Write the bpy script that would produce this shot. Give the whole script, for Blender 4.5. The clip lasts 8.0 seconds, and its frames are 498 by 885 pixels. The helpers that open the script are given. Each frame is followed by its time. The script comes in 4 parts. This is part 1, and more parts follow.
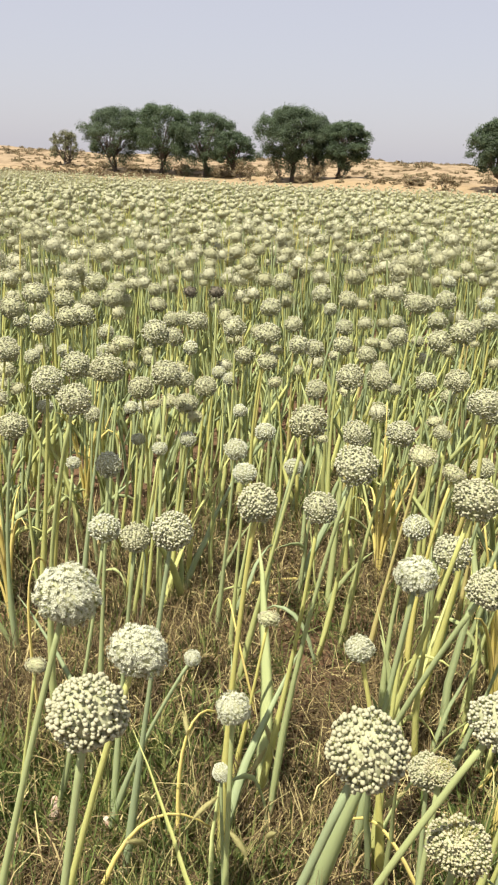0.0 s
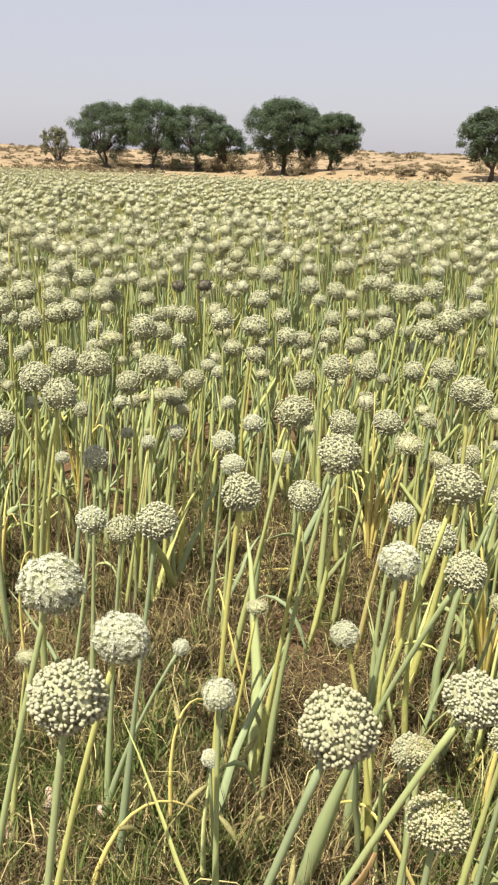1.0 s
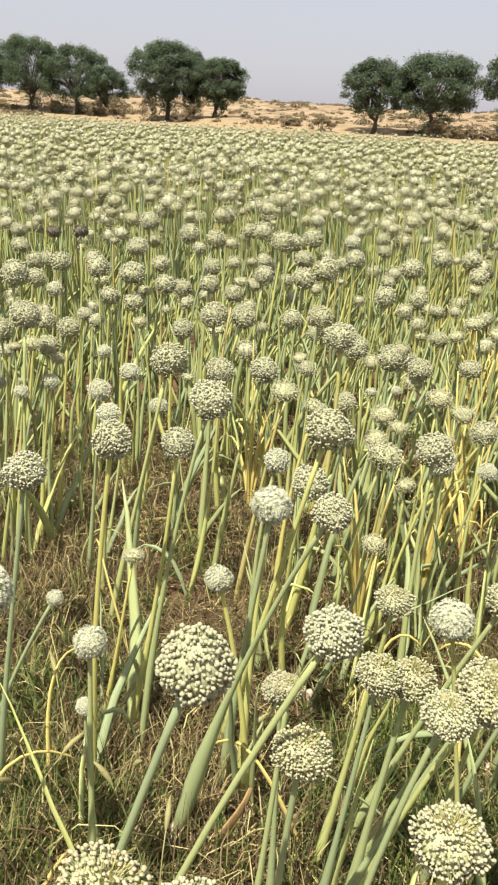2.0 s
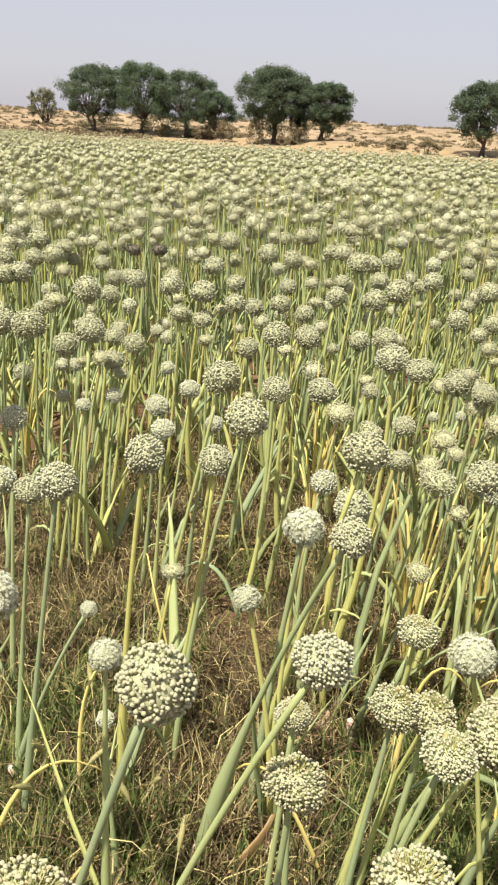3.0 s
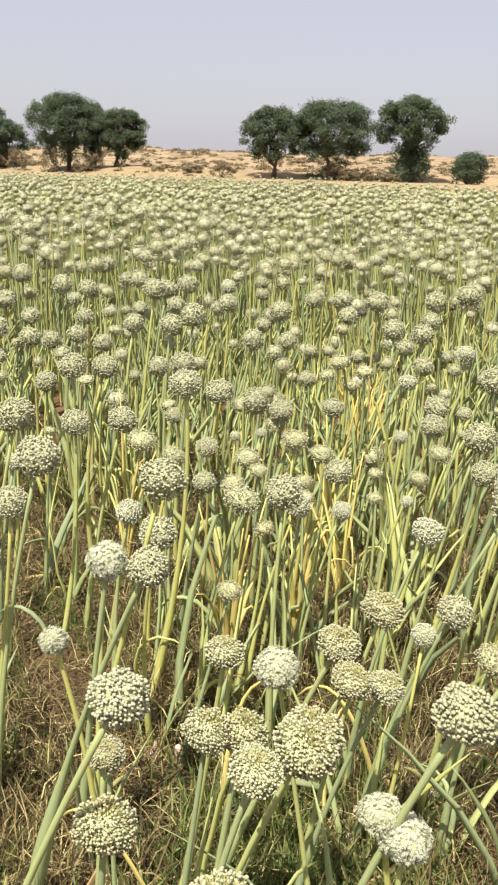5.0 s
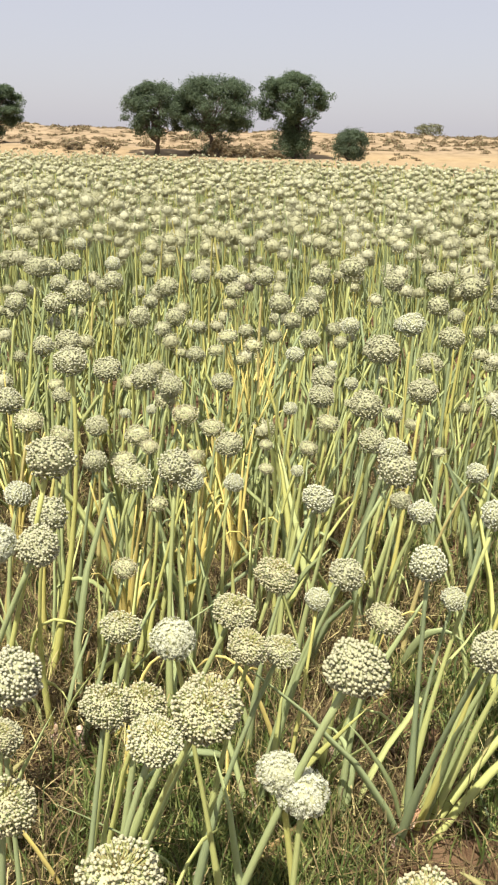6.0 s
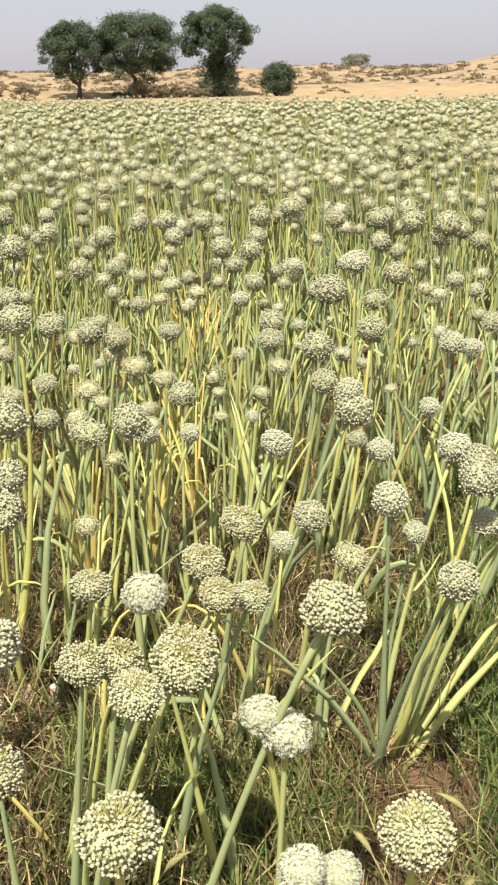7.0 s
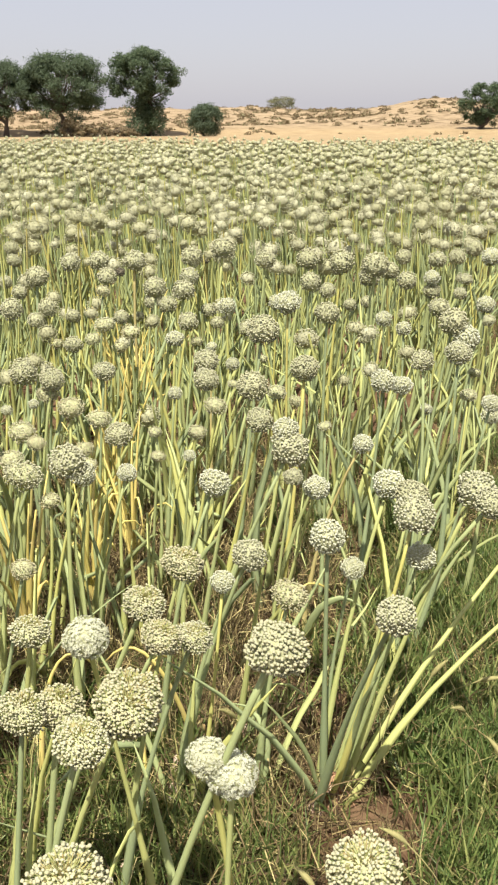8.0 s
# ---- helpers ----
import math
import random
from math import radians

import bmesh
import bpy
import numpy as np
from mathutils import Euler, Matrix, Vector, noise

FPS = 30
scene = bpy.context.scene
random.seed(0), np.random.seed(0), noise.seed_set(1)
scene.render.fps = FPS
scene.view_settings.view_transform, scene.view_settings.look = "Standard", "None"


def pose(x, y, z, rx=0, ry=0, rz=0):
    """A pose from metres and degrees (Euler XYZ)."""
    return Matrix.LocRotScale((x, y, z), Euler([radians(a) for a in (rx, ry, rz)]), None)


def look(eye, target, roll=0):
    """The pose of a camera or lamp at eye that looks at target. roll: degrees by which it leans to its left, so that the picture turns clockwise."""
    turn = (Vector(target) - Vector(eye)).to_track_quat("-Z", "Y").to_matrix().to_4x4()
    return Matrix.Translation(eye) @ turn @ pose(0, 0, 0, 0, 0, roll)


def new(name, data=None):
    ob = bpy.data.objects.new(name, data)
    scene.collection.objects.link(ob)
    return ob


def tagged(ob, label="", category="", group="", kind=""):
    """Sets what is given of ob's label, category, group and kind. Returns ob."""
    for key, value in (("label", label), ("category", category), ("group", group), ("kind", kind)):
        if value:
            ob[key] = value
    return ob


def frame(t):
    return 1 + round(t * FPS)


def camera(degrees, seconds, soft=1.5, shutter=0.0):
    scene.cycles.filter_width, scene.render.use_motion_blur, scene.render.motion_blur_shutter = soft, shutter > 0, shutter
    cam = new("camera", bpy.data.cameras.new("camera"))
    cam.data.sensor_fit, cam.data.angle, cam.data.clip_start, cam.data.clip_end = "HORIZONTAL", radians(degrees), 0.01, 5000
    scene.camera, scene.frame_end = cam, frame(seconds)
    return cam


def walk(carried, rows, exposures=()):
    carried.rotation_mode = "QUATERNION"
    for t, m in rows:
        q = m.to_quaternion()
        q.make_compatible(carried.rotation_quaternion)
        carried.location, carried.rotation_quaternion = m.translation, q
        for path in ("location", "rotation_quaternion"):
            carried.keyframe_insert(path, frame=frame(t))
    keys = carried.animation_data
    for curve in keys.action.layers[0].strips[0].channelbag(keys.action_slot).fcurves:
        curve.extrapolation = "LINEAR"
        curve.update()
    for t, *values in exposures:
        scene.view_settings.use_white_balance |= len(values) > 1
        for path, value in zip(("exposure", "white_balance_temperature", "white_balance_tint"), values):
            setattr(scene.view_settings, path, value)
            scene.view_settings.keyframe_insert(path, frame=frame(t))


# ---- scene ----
cam = camera(31.8, 8.0, soft=2.2)
PATH = [
    (0, (-0.011, -0.075, 1.283), (0.012, 1.833, 0.683), 2.1),
    (0.5, (0.007, -0.079, 1.284), (0.107, 1.825, 0.681), 1.2),
    (1, (0.012, -0.092, 1.282), (0.043, 1.812, 0.669), 1.1),
    (1.3, (0.022, -0.09, 1.279), (0.152, 1.802, 0.643), 2.1),
    (1.5, (0.028, -0.09, 1.277), (0.248, 1.785, 0.616), 2.2),
    (1.6, (0.031, -0.09, 1.276), (0.286, 1.775, 0.6), 2.2),
    (2, (0.042, -0.09, 1.271), (0.326, 1.759, 0.563), 2.9),
    (2.2, (0.051, -0.09, 1.27), (0.288, 1.765, 0.561), 3.0),
    (3.3, (0.173, -0.082, 1.269), (0.227, 1.803, 0.603), 2.7),
    (3.5, (0.178, -0.076, 1.275), (0.273, 1.806, 0.606), 1.7),
    (4, (0.173, -0.068, 1.282), (0.365, 1.815, 0.636), 0.3),
    (4.5, (0.184, -0.085, 1.282), (0.523, 1.789, 0.672), 1.1),
    (5, (0.195, -0.093, 1.281), (0.661, 1.754, 0.67), 1.4),
    (5.2, (0.202, -0.095, 1.282), (0.705, 1.74, 0.665), 1.1),
    (6.3, (0.205, -0.102, 1.269), (0.944, 1.628, 0.59), 1.0),
    (6.5, (0.21, -0.098, 1.271), (0.953, 1.616, 0.558), 0.1),
    (7, (0.19, -0.088, 1.274), (0.974, 1.584, 0.506), -1.1),
    (7.5, (0.161, -0.095, 1.278), (1.062, 1.523, 0.522), -0.4),
    (8, (0.176, -0.093, 1.287), (1.111, 1.532, 0.593), -0.2),
]
walk(cam, [(t, look(eye, target, roll)) for t, eye, target, roll in PATH])

# ---------------------------------------------------------------- light
SUN_DIR = Vector((-0.33, -0.38, 1.0)).normalized()      # towards the sun
world = bpy.data.worlds.new("sky")
scene.world = world
world.use_nodes = True
wn, wl = world.node_tree.nodes, world.node_tree.links
sky = wn.new("ShaderNodeTexSky")
sky.sky_type = "NISHITA"
sky.sun_disc = False
sky.sun_elevation = math.asin(SUN_DIR.z)
sky.sun_rotation = math.atan2(SUN_DIR.x, SUN_DIR.y)
sky.air_density, sky.dust_density, sky.ozone_density = 1.0, 2.0, 1.0
haze = wn.new("ShaderNodeMix")           # dust hanging in the air pales the blue
haze.data_type = "RGBA"
haze.inputs[0].default_value = 0.78
haze.inputs[7].default_value = (3.35, 3.22, 3.55, 1)
wl.new(sky.outputs["Color"], haze.inputs[6])
wl.new(haze.outputs[2], wn["Background"].inputs["Color"])
wn["Background"].inputs["Strength"].default_value = 0.12
sun_data = bpy.data.lights.new("sun", "SUN")
sun_data.energy, sun_data.angle, sun_data.color = 5.2, radians(0.5), (1.0, 0.945, 0.84)
sun = new("sun", sun_data)
sun.matrix_world = look(SUN_DIR * 50, (0, 0, 0))
scene.view_settings.exposure = 0.68


# ---------------------------------------------------------------- materials
class Mat:
    """A node material with a few shorthands."""

    def __init__(self, name, rough=0.6, spec=0.3):
        self.m = bpy.data.materials.new(name)
        self.m.use_nodes = True
        self.n, self.l = self.m.node_tree.nodes, self.m.node_tree.links
        self.b = self.n["Principled BSDF"]
        self.b.inputs["Roughness"].default_value = rough
        self.b.inputs["Specular IOR Level"].default_value = spec

    def pos(self):
        return self.n.new("ShaderNodeNewGeometry").outputs["Position"]

    def local(self):
        return self.n.new("ShaderNodeTexCoord").outputs["Object"]

    def noise(self, scale, detail=3.0, where=None, rough=0.55):
        t = self.n.new("ShaderNodeTexNoise")
        t.inputs["Scale"].default_value, t.inputs["Detail"].default_value = scale, detail
        t.inputs["Roughness"].default_value = rough
        self.l.new(where or self.pos(), t.inputs["Vector"])
        return t.outputs["Fac"]

    def ramp(self, fac, *stops):
        r = self.n.new("ShaderNodeValToRGB")
        while len(r.color_ramp.elements) < len(stops):
            r.color_ramp.elements.new(0.5)
        for e, (p, c) in zip(r.color_ramp.elements, stops):
            e.position, e.color = p, (*c, 1)
        self.l.new(fac, r.inputs["Fac"])
        return r.outputs["Color"]

    def mix(self, fac, a, b, kind="MIX"):
        m = self.n.new("ShaderNodeMix")
        m.data_type, m.blend_type = "RGBA", kind
        for v, s in ((fac, m.inputs[0]), (a, m.inputs[6]), (b, m.inputs[7])):
            if isinstance(v, (int, float)):
                s.default_value = v
            elif isinstance(v, tuple):
                s.default_value = (*v, 1)
            else:
                self.l.new(v, s)
        return m.outputs[2]

    def math(self, op, a, b=0.0, clamp=False):
        m = self.n.new("ShaderNodeMath")
        m.operation, m.use_clamp = op, clamp
        for v, s in ((a, m.inputs[0]), (b, m.inputs[1])):
            if isinstance(v, (int, float)):
                s.default_value = v
            else:
                self.l.new(v, s)
        return m.outputs[0]

    def axis(self, vec, k):
        s = self.n.new("ShaderNodeSeparateXYZ")
        self.l.new(vec, s.inputs[0])
        return s.outputs[k]

    def island(self):
        return self.n.new("ShaderNodeNewGeometry").outputs["Random Per Island"]

    def each(self):
        return self.n.new("ShaderNodeObjectInfo").outputs["Random"]

    def colour(self, c):
        self.l.new(c, self.b.inputs["Base Color"])

    def bump(self, h, strength=0.3, distance=0.002):
        b = self.n.new("ShaderNodeBump")
        b.inputs["Strength"].default_value, b.inputs["Distance"].default_value = strength, distance
        self.l.new(h, b.inputs["Height"])
        self.l.new(b.outputs[0], self.b.inputs["Normal"])

    def sheer(self, weight=0.3):
        """Thin living tissue lets some light through."""
        t = self.n.new("ShaderNodeBsdfTranslucent")
        link = self.b.inputs["Base Color"].links
        if link:
            self.l.new(link[0].from_socket, t.inputs["Color"])
        s = self.n.new("ShaderNodeMixShader")
        s.inputs[0].default_value = weight
        self.l.new(self.b.outputs[0], s.inputs[1])
        self.l.new(t.outputs[0], s.inputs[2])
        self.l.new(s.outputs[0], self.n["Material Output"].inputs["Surface"])
        return self


def floret_mat(name, light, dark, low):
    m = Mat(name, 0.75, 0.12)
    tone = m.ramp(m.island(), (0.0, dark), (0.45, light), (1.0, tuple(min(1, c * 1.06) for c in light)))
    m.colour(m.mix(m.math("MULTIPLY", m.each(), 0.7), tone, low))
    return m.sheer(0.18).m


FLORET = {
    "pearl": floret_mat("pearl_buds", (0.505, 0.495, 0.345), (0.415, 0.415, 0.26), (0.44, 0.425, 0.26)),
    "white": floret_mat("white_petals", (0.63, 0.635, 0.49), (0.54, 0.55, 0.39), (0.56, 0.56, 0.39)),
    "sparse": floret_mat("fading_florets", (0.51, 0.50, 0.335), (0.42, 0.415, 0.245), (0.48, 0.435, 0.26)),
    "bud": floret_mat("tight_buds", (0.67, 0.68, 0.53), (0.59, 0.60, 0.42), (0.61, 0.61, 0.44)),
}

m = Mat("pedicels", 0.6)
m.colour(m.ramp(m.island(), (0.0, (0.30, 0.36, 0.14)), (0.7, (0.48, 0.50, 0.21)), (1.0, (0.56, 0.48, 0.24))))
PEDICEL = m.sheer(0.45).m

m = Mat("umbel_core", 0.8)
m.colour(m.ramp(m.noise(300), (0.3, (0.37, 0.38, 0.20)), (0.7, (0.53, 0.525, 0.33))))
CORE = m.sheer(0.2).m
m = Mat("spent_pedicels", 0.75)
m.colour(m.ramp(m.island(), (0.0, (0.46, 0.48, 0.18)), (0.6, (0.58, 0.55, 0.25)), (1.0, (0.56, 0.43, 0.20))))
SPENT = m.sheer(0.3).m
# dead brown florets, greyed to paint in the shade of neighbouring heads
m = Mat("shaded_dead_florets", 0.85)
m.colour(m.ramp(m.island(), (0.0, (0.062, 0.054, 0.040)), (0.7, (0.13, 0.112, 0.080)), (1.0, (0.20, 0.175, 0.12))))
SHADED_DEAD = m.m
m = Mat("fading_core", 0.8)
m.colour(m.ramp(m.noise(120), (0.35, (0.44, 0.47, 0.23)), (0.55, (0.53, 0.53, 0.30)), (0.75, (0.54, 0.46, 0.25))))
FADING_CORE = m.sheer(0.15).m


def stalk_mat(name, pick):
    """Waxy hollow onion tissue: blue-green with bloom, ageing to yellow from object to object."""
    m = Mat(name, 0.55, 0.25)
    r = pick(m)
    age = m.ramp(r, (0.0, (0.285, 0.352, 0.200)), (0.28, (0.395, 0.455, 0.210)), (0.58, (0.500, 0.530, 0.200)),
                 (0.82, (0.610, 0.595, 0.180)), (0.95, (0.675, 0.595, 0.160)), (1.0, (0.58, 0.45, 0.19)))
    streak = m.noise(60, 2.0)
    worn = m.mix(m.math("MULTIPLY", streak, 0.35), age, (0.43, 0.48, 0.17))
    bloom = m.noise(14, 4.0)
    m.colour(m.mix(m.math("MULTIPLY", bloom, 0.2), worn, (0.36, 0.40, 0.26)))
    m.bump(m.noise(420, 2.0), 0.2, 0.001)
    return m.sheer(0.18).m


STALK = stalk_mat("onion_stalk", lambda m: m.each())
LEAF = stalk_mat("onion_leaf", lambda m: m.math("MULTIPLY", m.each(), 0.80))
LEAF_FAR = stalk_mat("onion_leaves_far", lambda m: m.math("MULTIPLY", m.island(), 0.80))
STALK_FAR = stalk_mat("onion_stalks_far", lambda m: m.island())

m = Mat("dry_leaf", 0.75)
m.colour(m.mix(m.noise(45), (0.50, 0.36, 0.16), (0.32, 0.20, 0.09)))
DRY = m.sheer(0.2).m

m = Mat("straw_litter", 0.8)
m.colour(m.ramp(m.island(), (0.0, (0.060, 0.042, 0.021)), (0.5, (0.14, 0.098, 0.046)), (0.8, (0.30, 0.230, 0.100)), (1.0, (0.56, 0.48, 0.22))))
STRAW = m.sheer(0.15).m

m = Mat("green_grass", 0.5, 0.4)
m.colour(m.ramp(m.island(), (0.0, (0.075, 0.110, 0.030)), (0.5, (0.150, 0.200, 0.055)), (0.8, (0.26, 0.29, 0.09)), (1.0, (0.42, 0.37, 0.15))))
GRASS = m.sheer(0.3).m

m = Mat("fresh_grass", 0.5, 0.4)
m.colour(m.ramp(m.island(), (0.0, (0.075, 0.135, 0.034)), (0.6, (0.155, 0.235, 0.062)), (1.0, (0.26, 0.32, 0.10))))
LUSH = m.sheer(0.3).m

m = Mat("seed_spike", 0.8)
m.colour(m.mix(m.noise(160), (0.30, 0.30, 0.11), (0.46, 0.39, 0.18)))
SPIKE = m.sheer(0.2).m

m = Mat("roots", 0.85)
m.colour(m.mix(m.noise(90), (0.34, 0.17, 0.10), (0.50, 0.32, 0.19)))
ROOT = m.m

m = Mat("bulb_skin", 0.55, 0.35)
m.colour(m.ramp(m.noise(70, 4), (0.3, (0.42, 0.24, 0.17)), (0.55, (0.60, 0.47, 0.36)), (0.75, (0.66, 0.62, 0.50))))
BULB = m.m

# soil of the field, ochre stubble strip behind it, dune sand beyond
m = Mat("earth", 0.95, 0.1)
p = m.pos()
soil = m.ramp(m.noise(7, 8, p, 0.65), (0.30, (0.060, 0.036, 0.021)), (0.5, (0.130, 0.080, 0.045)), (0.72, (0.245, 0.162, 0.096)))
soil = m.mix(m.math("MULTIPLY", m.noise(90, 4, p), 0.5), soil, (0.16, 0.09, 0.05))
sand = m.ramp(m.noise(0.7, 8, p, 0.66), (0.36, (0.17, 0.122, 0.072)), (0.52, (0.30, 0.225, 0.137)), (0.75, (0.37, 0.285, 0.180)))
strip = m.ramp(m.noise(0.8, 6, p, 0.6), (0.3, (0.265, 0.192, 0.105)), (0.7, (0.365, 0.275, 0.158)))
past = m.math("ADD", m.axis(p, 1), m.math("MULTIPLY", m.axis(p, 0), 1.1))
wob = m.math("ADD", past, m.math("MULTIPLY", m.noise(0.25, 3, p), 4.0))
at_edge = m.math("MULTIPLY", m.math("SUBTRACT", wob, 35.0), 0.3, True)
at_dune = m.math("MULTIPLY", m.math("SUBTRACT", m.axis(p, 2), 0.25), 2.2, True)
m.colour(m.mix(at_edge, soil, m.mix(at_dune, strip, sand)))
m.bump(m.noise(55, 8, p, 0.7), 0.6, 0.02)
EARTH = m.m

m = Mat("tree_leaves", 0.6, 0.25)
m.colour(m.mix(m.math("MULTIPLY", m.each(), 0.35),
               m.ramp(m.island(), (0.0, (0.086, 0.120, 0.068)), (0.5, (0.106, 0.148, 0.079)), (1.0, (0.132, 0.174, 0.092))), (0.118, 0.140, 0.100)))
LEAVES = m.sheer(0.5).m
m = Mat("bark", 0.9)
m.colour(m.mix(m.noise(6, 6), (0.050, 0.040, 0.032), (0.130, 0.105, 0.085)))
m.bump(m.noise(20, 6), 0.6, 0.03)
BARK = m.m
m = Mat("dry_scrub", 0.85)
m.colour(m.ramp(m.island(), (0.0, (0.16, 0.115, 0.066)), (0.5, (0.24, 0.180, 0.104)), (1.0, (0.18, 0.170, 0.088))))
SCRUB = m.sheer(0.2).m
m = Mat("grey_scrub_leaves", 0.8)
m.colour(m.ramp(m.island(), (0.0, (0.13, 0.135, 0.075)), (1.0, (0.24, 0.235, 0.13))))
GREY_LEAVES = m.sheer(0.25).m

# ---------------------------------------------------------------- mesh helpers
rng = np.random.default_rng(7)


def mesh_from(name, verts, tris, mats, index=None, smooth=False):
    verts, tris = np.asarray(verts, np.float32), np.asarray(tris, np.int32)
    me = bpy.data.meshes.new(name)
    me.vertices.add(len(verts))
    me.vertices.foreach_set("co", verts.ravel())
    me.loops.add(tris.size)
    me.loops.foreach_set("vertex_index", tris.ravel())
    me.polygons.add(len(tris))
    me.polygons.foreach_set("loop_start", np.arange(0, tris.size, 3, dtype=np.int32))
    for mt in mats:
        me.materials.append(mt)
    if index is not None:
        me.polygons.foreach_set("material_index", np.asarray(index, np.int32))
    if smooth:
        me.polygons.foreach_set("use_smooth", np.ones(len(tris), bool))
    me.update()
    me.validate()
    return me


class Soup:
    """Gathers triangles for one mesh."""

    def __init__(self):
        self.v, self.f, self.i, self.n = [], [], [], 0

    def add(self, v, f, index=0):
        v, f = np.asarray(v, float), np.asarray(f, int)
        self.v.append(v)
        self.f.append(f + self.n)
        self.i.append(np.full(len(f), index))
        self.n += len(v)

    def mesh(self, name, mats, smooth=False):
        return mesh_from(name, np.concatenate(self.v), np.concatenate(self.f), mats, np.concatenate(self.i), smooth)


def part(name, me, parent, label="", m=None):
    ob = new(name, me)
    ob.parent = parent
    if m is not None:
        ob.matrix_basis = m
    return tagged(ob, label)


def frames_along(pts):
    pts = np.asarray(pts, float)
    t = np.gradient(pts, axis=0)
    t /= np.linalg.norm(t, axis=1, keepdims=True) + 1e-9
    ref = np.array([0.31, 0.95, 0.05])
    a = np.cross(t, ref)
    a /= np.linalg.norm(a, axis=1, keepdims=True) + 1e-9
    return pts, t, a, np.cross(t, a)


def tube(pts, radii, sides=8, flat=1.0, cap=True):
    pts, t, a, b = frames_along(pts)
    ang = np.arange(sides) * 2 * np.pi / sides
    r = np.asarray(radii, float)[:, None, None]
    v = pts[:, None] + r * (np.cos(ang)[None, :, None] * a[:, None] + flat * np.sin(ang)[None, :, None] * b[:, None])
    n = len(pts)
    f = []
    for k in range(n - 1):
        for s in range(sides):
            q = (k * sides + s, k * sides + (s + 1) % sides, (k + 1) * sides + (s + 1) % sides, (k + 1) * sides + s)
            f += [(q[0], q[1], q[2]), (q[0], q[2], q[3])]
    v = v.reshape(-1, 3)
    if cap:
        v = np.vstack([v, pts[-1:]])
        f += [((n - 1) * sides + s, (n - 1) * sides + (s + 1) % sides, n * sides) for s in range(sides)]
    return v, np.array(f)


def turn_to(d, spin=0.0):
    """3x3 turns that bring z onto each row of d."""
    d = np.atleast_2d(d).astype(float)
    d /= np.linalg.norm(d, axis=1, keepdims=True)
    ref = np.where(np.abs(d[:, 2:3]) < 0.9, np.array([[0, 0, 1.0]]), np.array([[1.0, 0, 0]]))
    a = np.cross(ref, d)
    a /= np.linalg.norm(a, axis=1, keepdims=True)
    b = np.cross(d, a)
    c, s = np.cos(spin), np.sin(spin)
    c, s = np.broadcast_to(c, len(d))[:, None], np.broadcast_to(s, len(d))[:, None]
    return np.stack([c * a + s * b, -s * a + c * b, d], axis=2)


def repeat(v, f, place, turn, scale):
    """Many copies of one small piece in one pair of arrays."""
    v, f = np.asarray(v, float), np.asarray(f, int)
    scale = np.asarray(scale, float)
    scale = scale[:, None, None] if scale.ndim == 1 else scale[:, None, :]
    w = np.einsum("nij,nkj->nki", turn, np.broadcast_to(v, (len(place), *v.shape)) * scale) + np.asarray(place)[:, None]
    g = f[None] + (np.arange(len(place)) * len(v))[:, None, None]
    return w.reshape(-1, 3), g.reshape(-1, 3)


def ball(level, jitter=0.0, seed=1):
    bm = bmesh.new()
    bmesh.ops.create_icosphere(bm, subdivisions=level, radius=1.0)
    v = np.array([x.co[:] for x in bm.verts])
    f = np.array([[x.index for x in q.verts] for q in bm.faces])
    bm.free()
    r = np.random.default_rng(seed)
    return v * (1 + jitter * r.uniform(-1, 1, (len(v), 1))), f


def lathe(profile, sides):
    """A closed little solid of revolution about z, from (radius, height) pairs between two poles."""
    ang = np.arange(sides) * 2 * np.pi / sides
    v = [(0, 0, profile[0][1])]
    for r, z in profile[1:-1]:
        v += [(r * c, r * s, z) for c, s in zip(np.cos(ang), np.sin(ang))]
    v.append((0, 0, profile[-1][1]))
    f, n = [], len(profile) - 2
    for s in range(sides):
        f.append((0, 1 + (s + 1) % sides, 1 + s))
        for k in range(n - 1):
            a, b = 1 + k * sides, 1 + (k + 1) * sides
            t = (s + 1) % sides
            f += [(a + s, a + t, b + t), (a + s, b + t, b + s)]
        f.append((1 + (n - 1) * sides + s, 1 + (n - 1) * sides + (s + 1) % sides, len(v) - 1))
    return np.array(v, float), np.array(f)


def globe_points(n, seed, low=-0.93, high=1.0, loose=0.35):
    r = np.random.default_rng(seed)
    k = np.arange(n) + 0.5
    z = low + (high - low) * k / n
    a = np.pi * (1 + 5 ** 0.5) * k
    q = np.sqrt(1 - z * z)
    p = np.stack([q * np.cos(a), q * np.sin(a), z], 1) + r.normal(0, loose / np.sqrt(n), (n, 3))
    return p / np.linalg.norm(p, axis=1, keepdims=True)


# ---------------------------------------------------------------- ground
def ridge(az):
    """Height of the dune crest against the compass direction, in degrees from the y axis."""
    h = 2.30 + 0.10 * math.sin(az * 0.33) + 0.06 * math.sin(az * 1.1 + 1)
    h += 0.35 * math.exp(-((az - 8) / 4.5) ** 2) + 0.20 * math.exp(-((az - 31) / 2.2) ** 2)
    h += 0.78 * math.exp(-((az - 41.5) / 3.2) ** 2) + 0.9 * math.exp(-((az - 52) / 5) ** 2)
    return h + 0.2 * math.exp(-((az + 15) / 3.5) ** 2)


def smooth(x):
    x = min(1.0, max(0.0, x))
    return x * x * (3 - 2 * x)


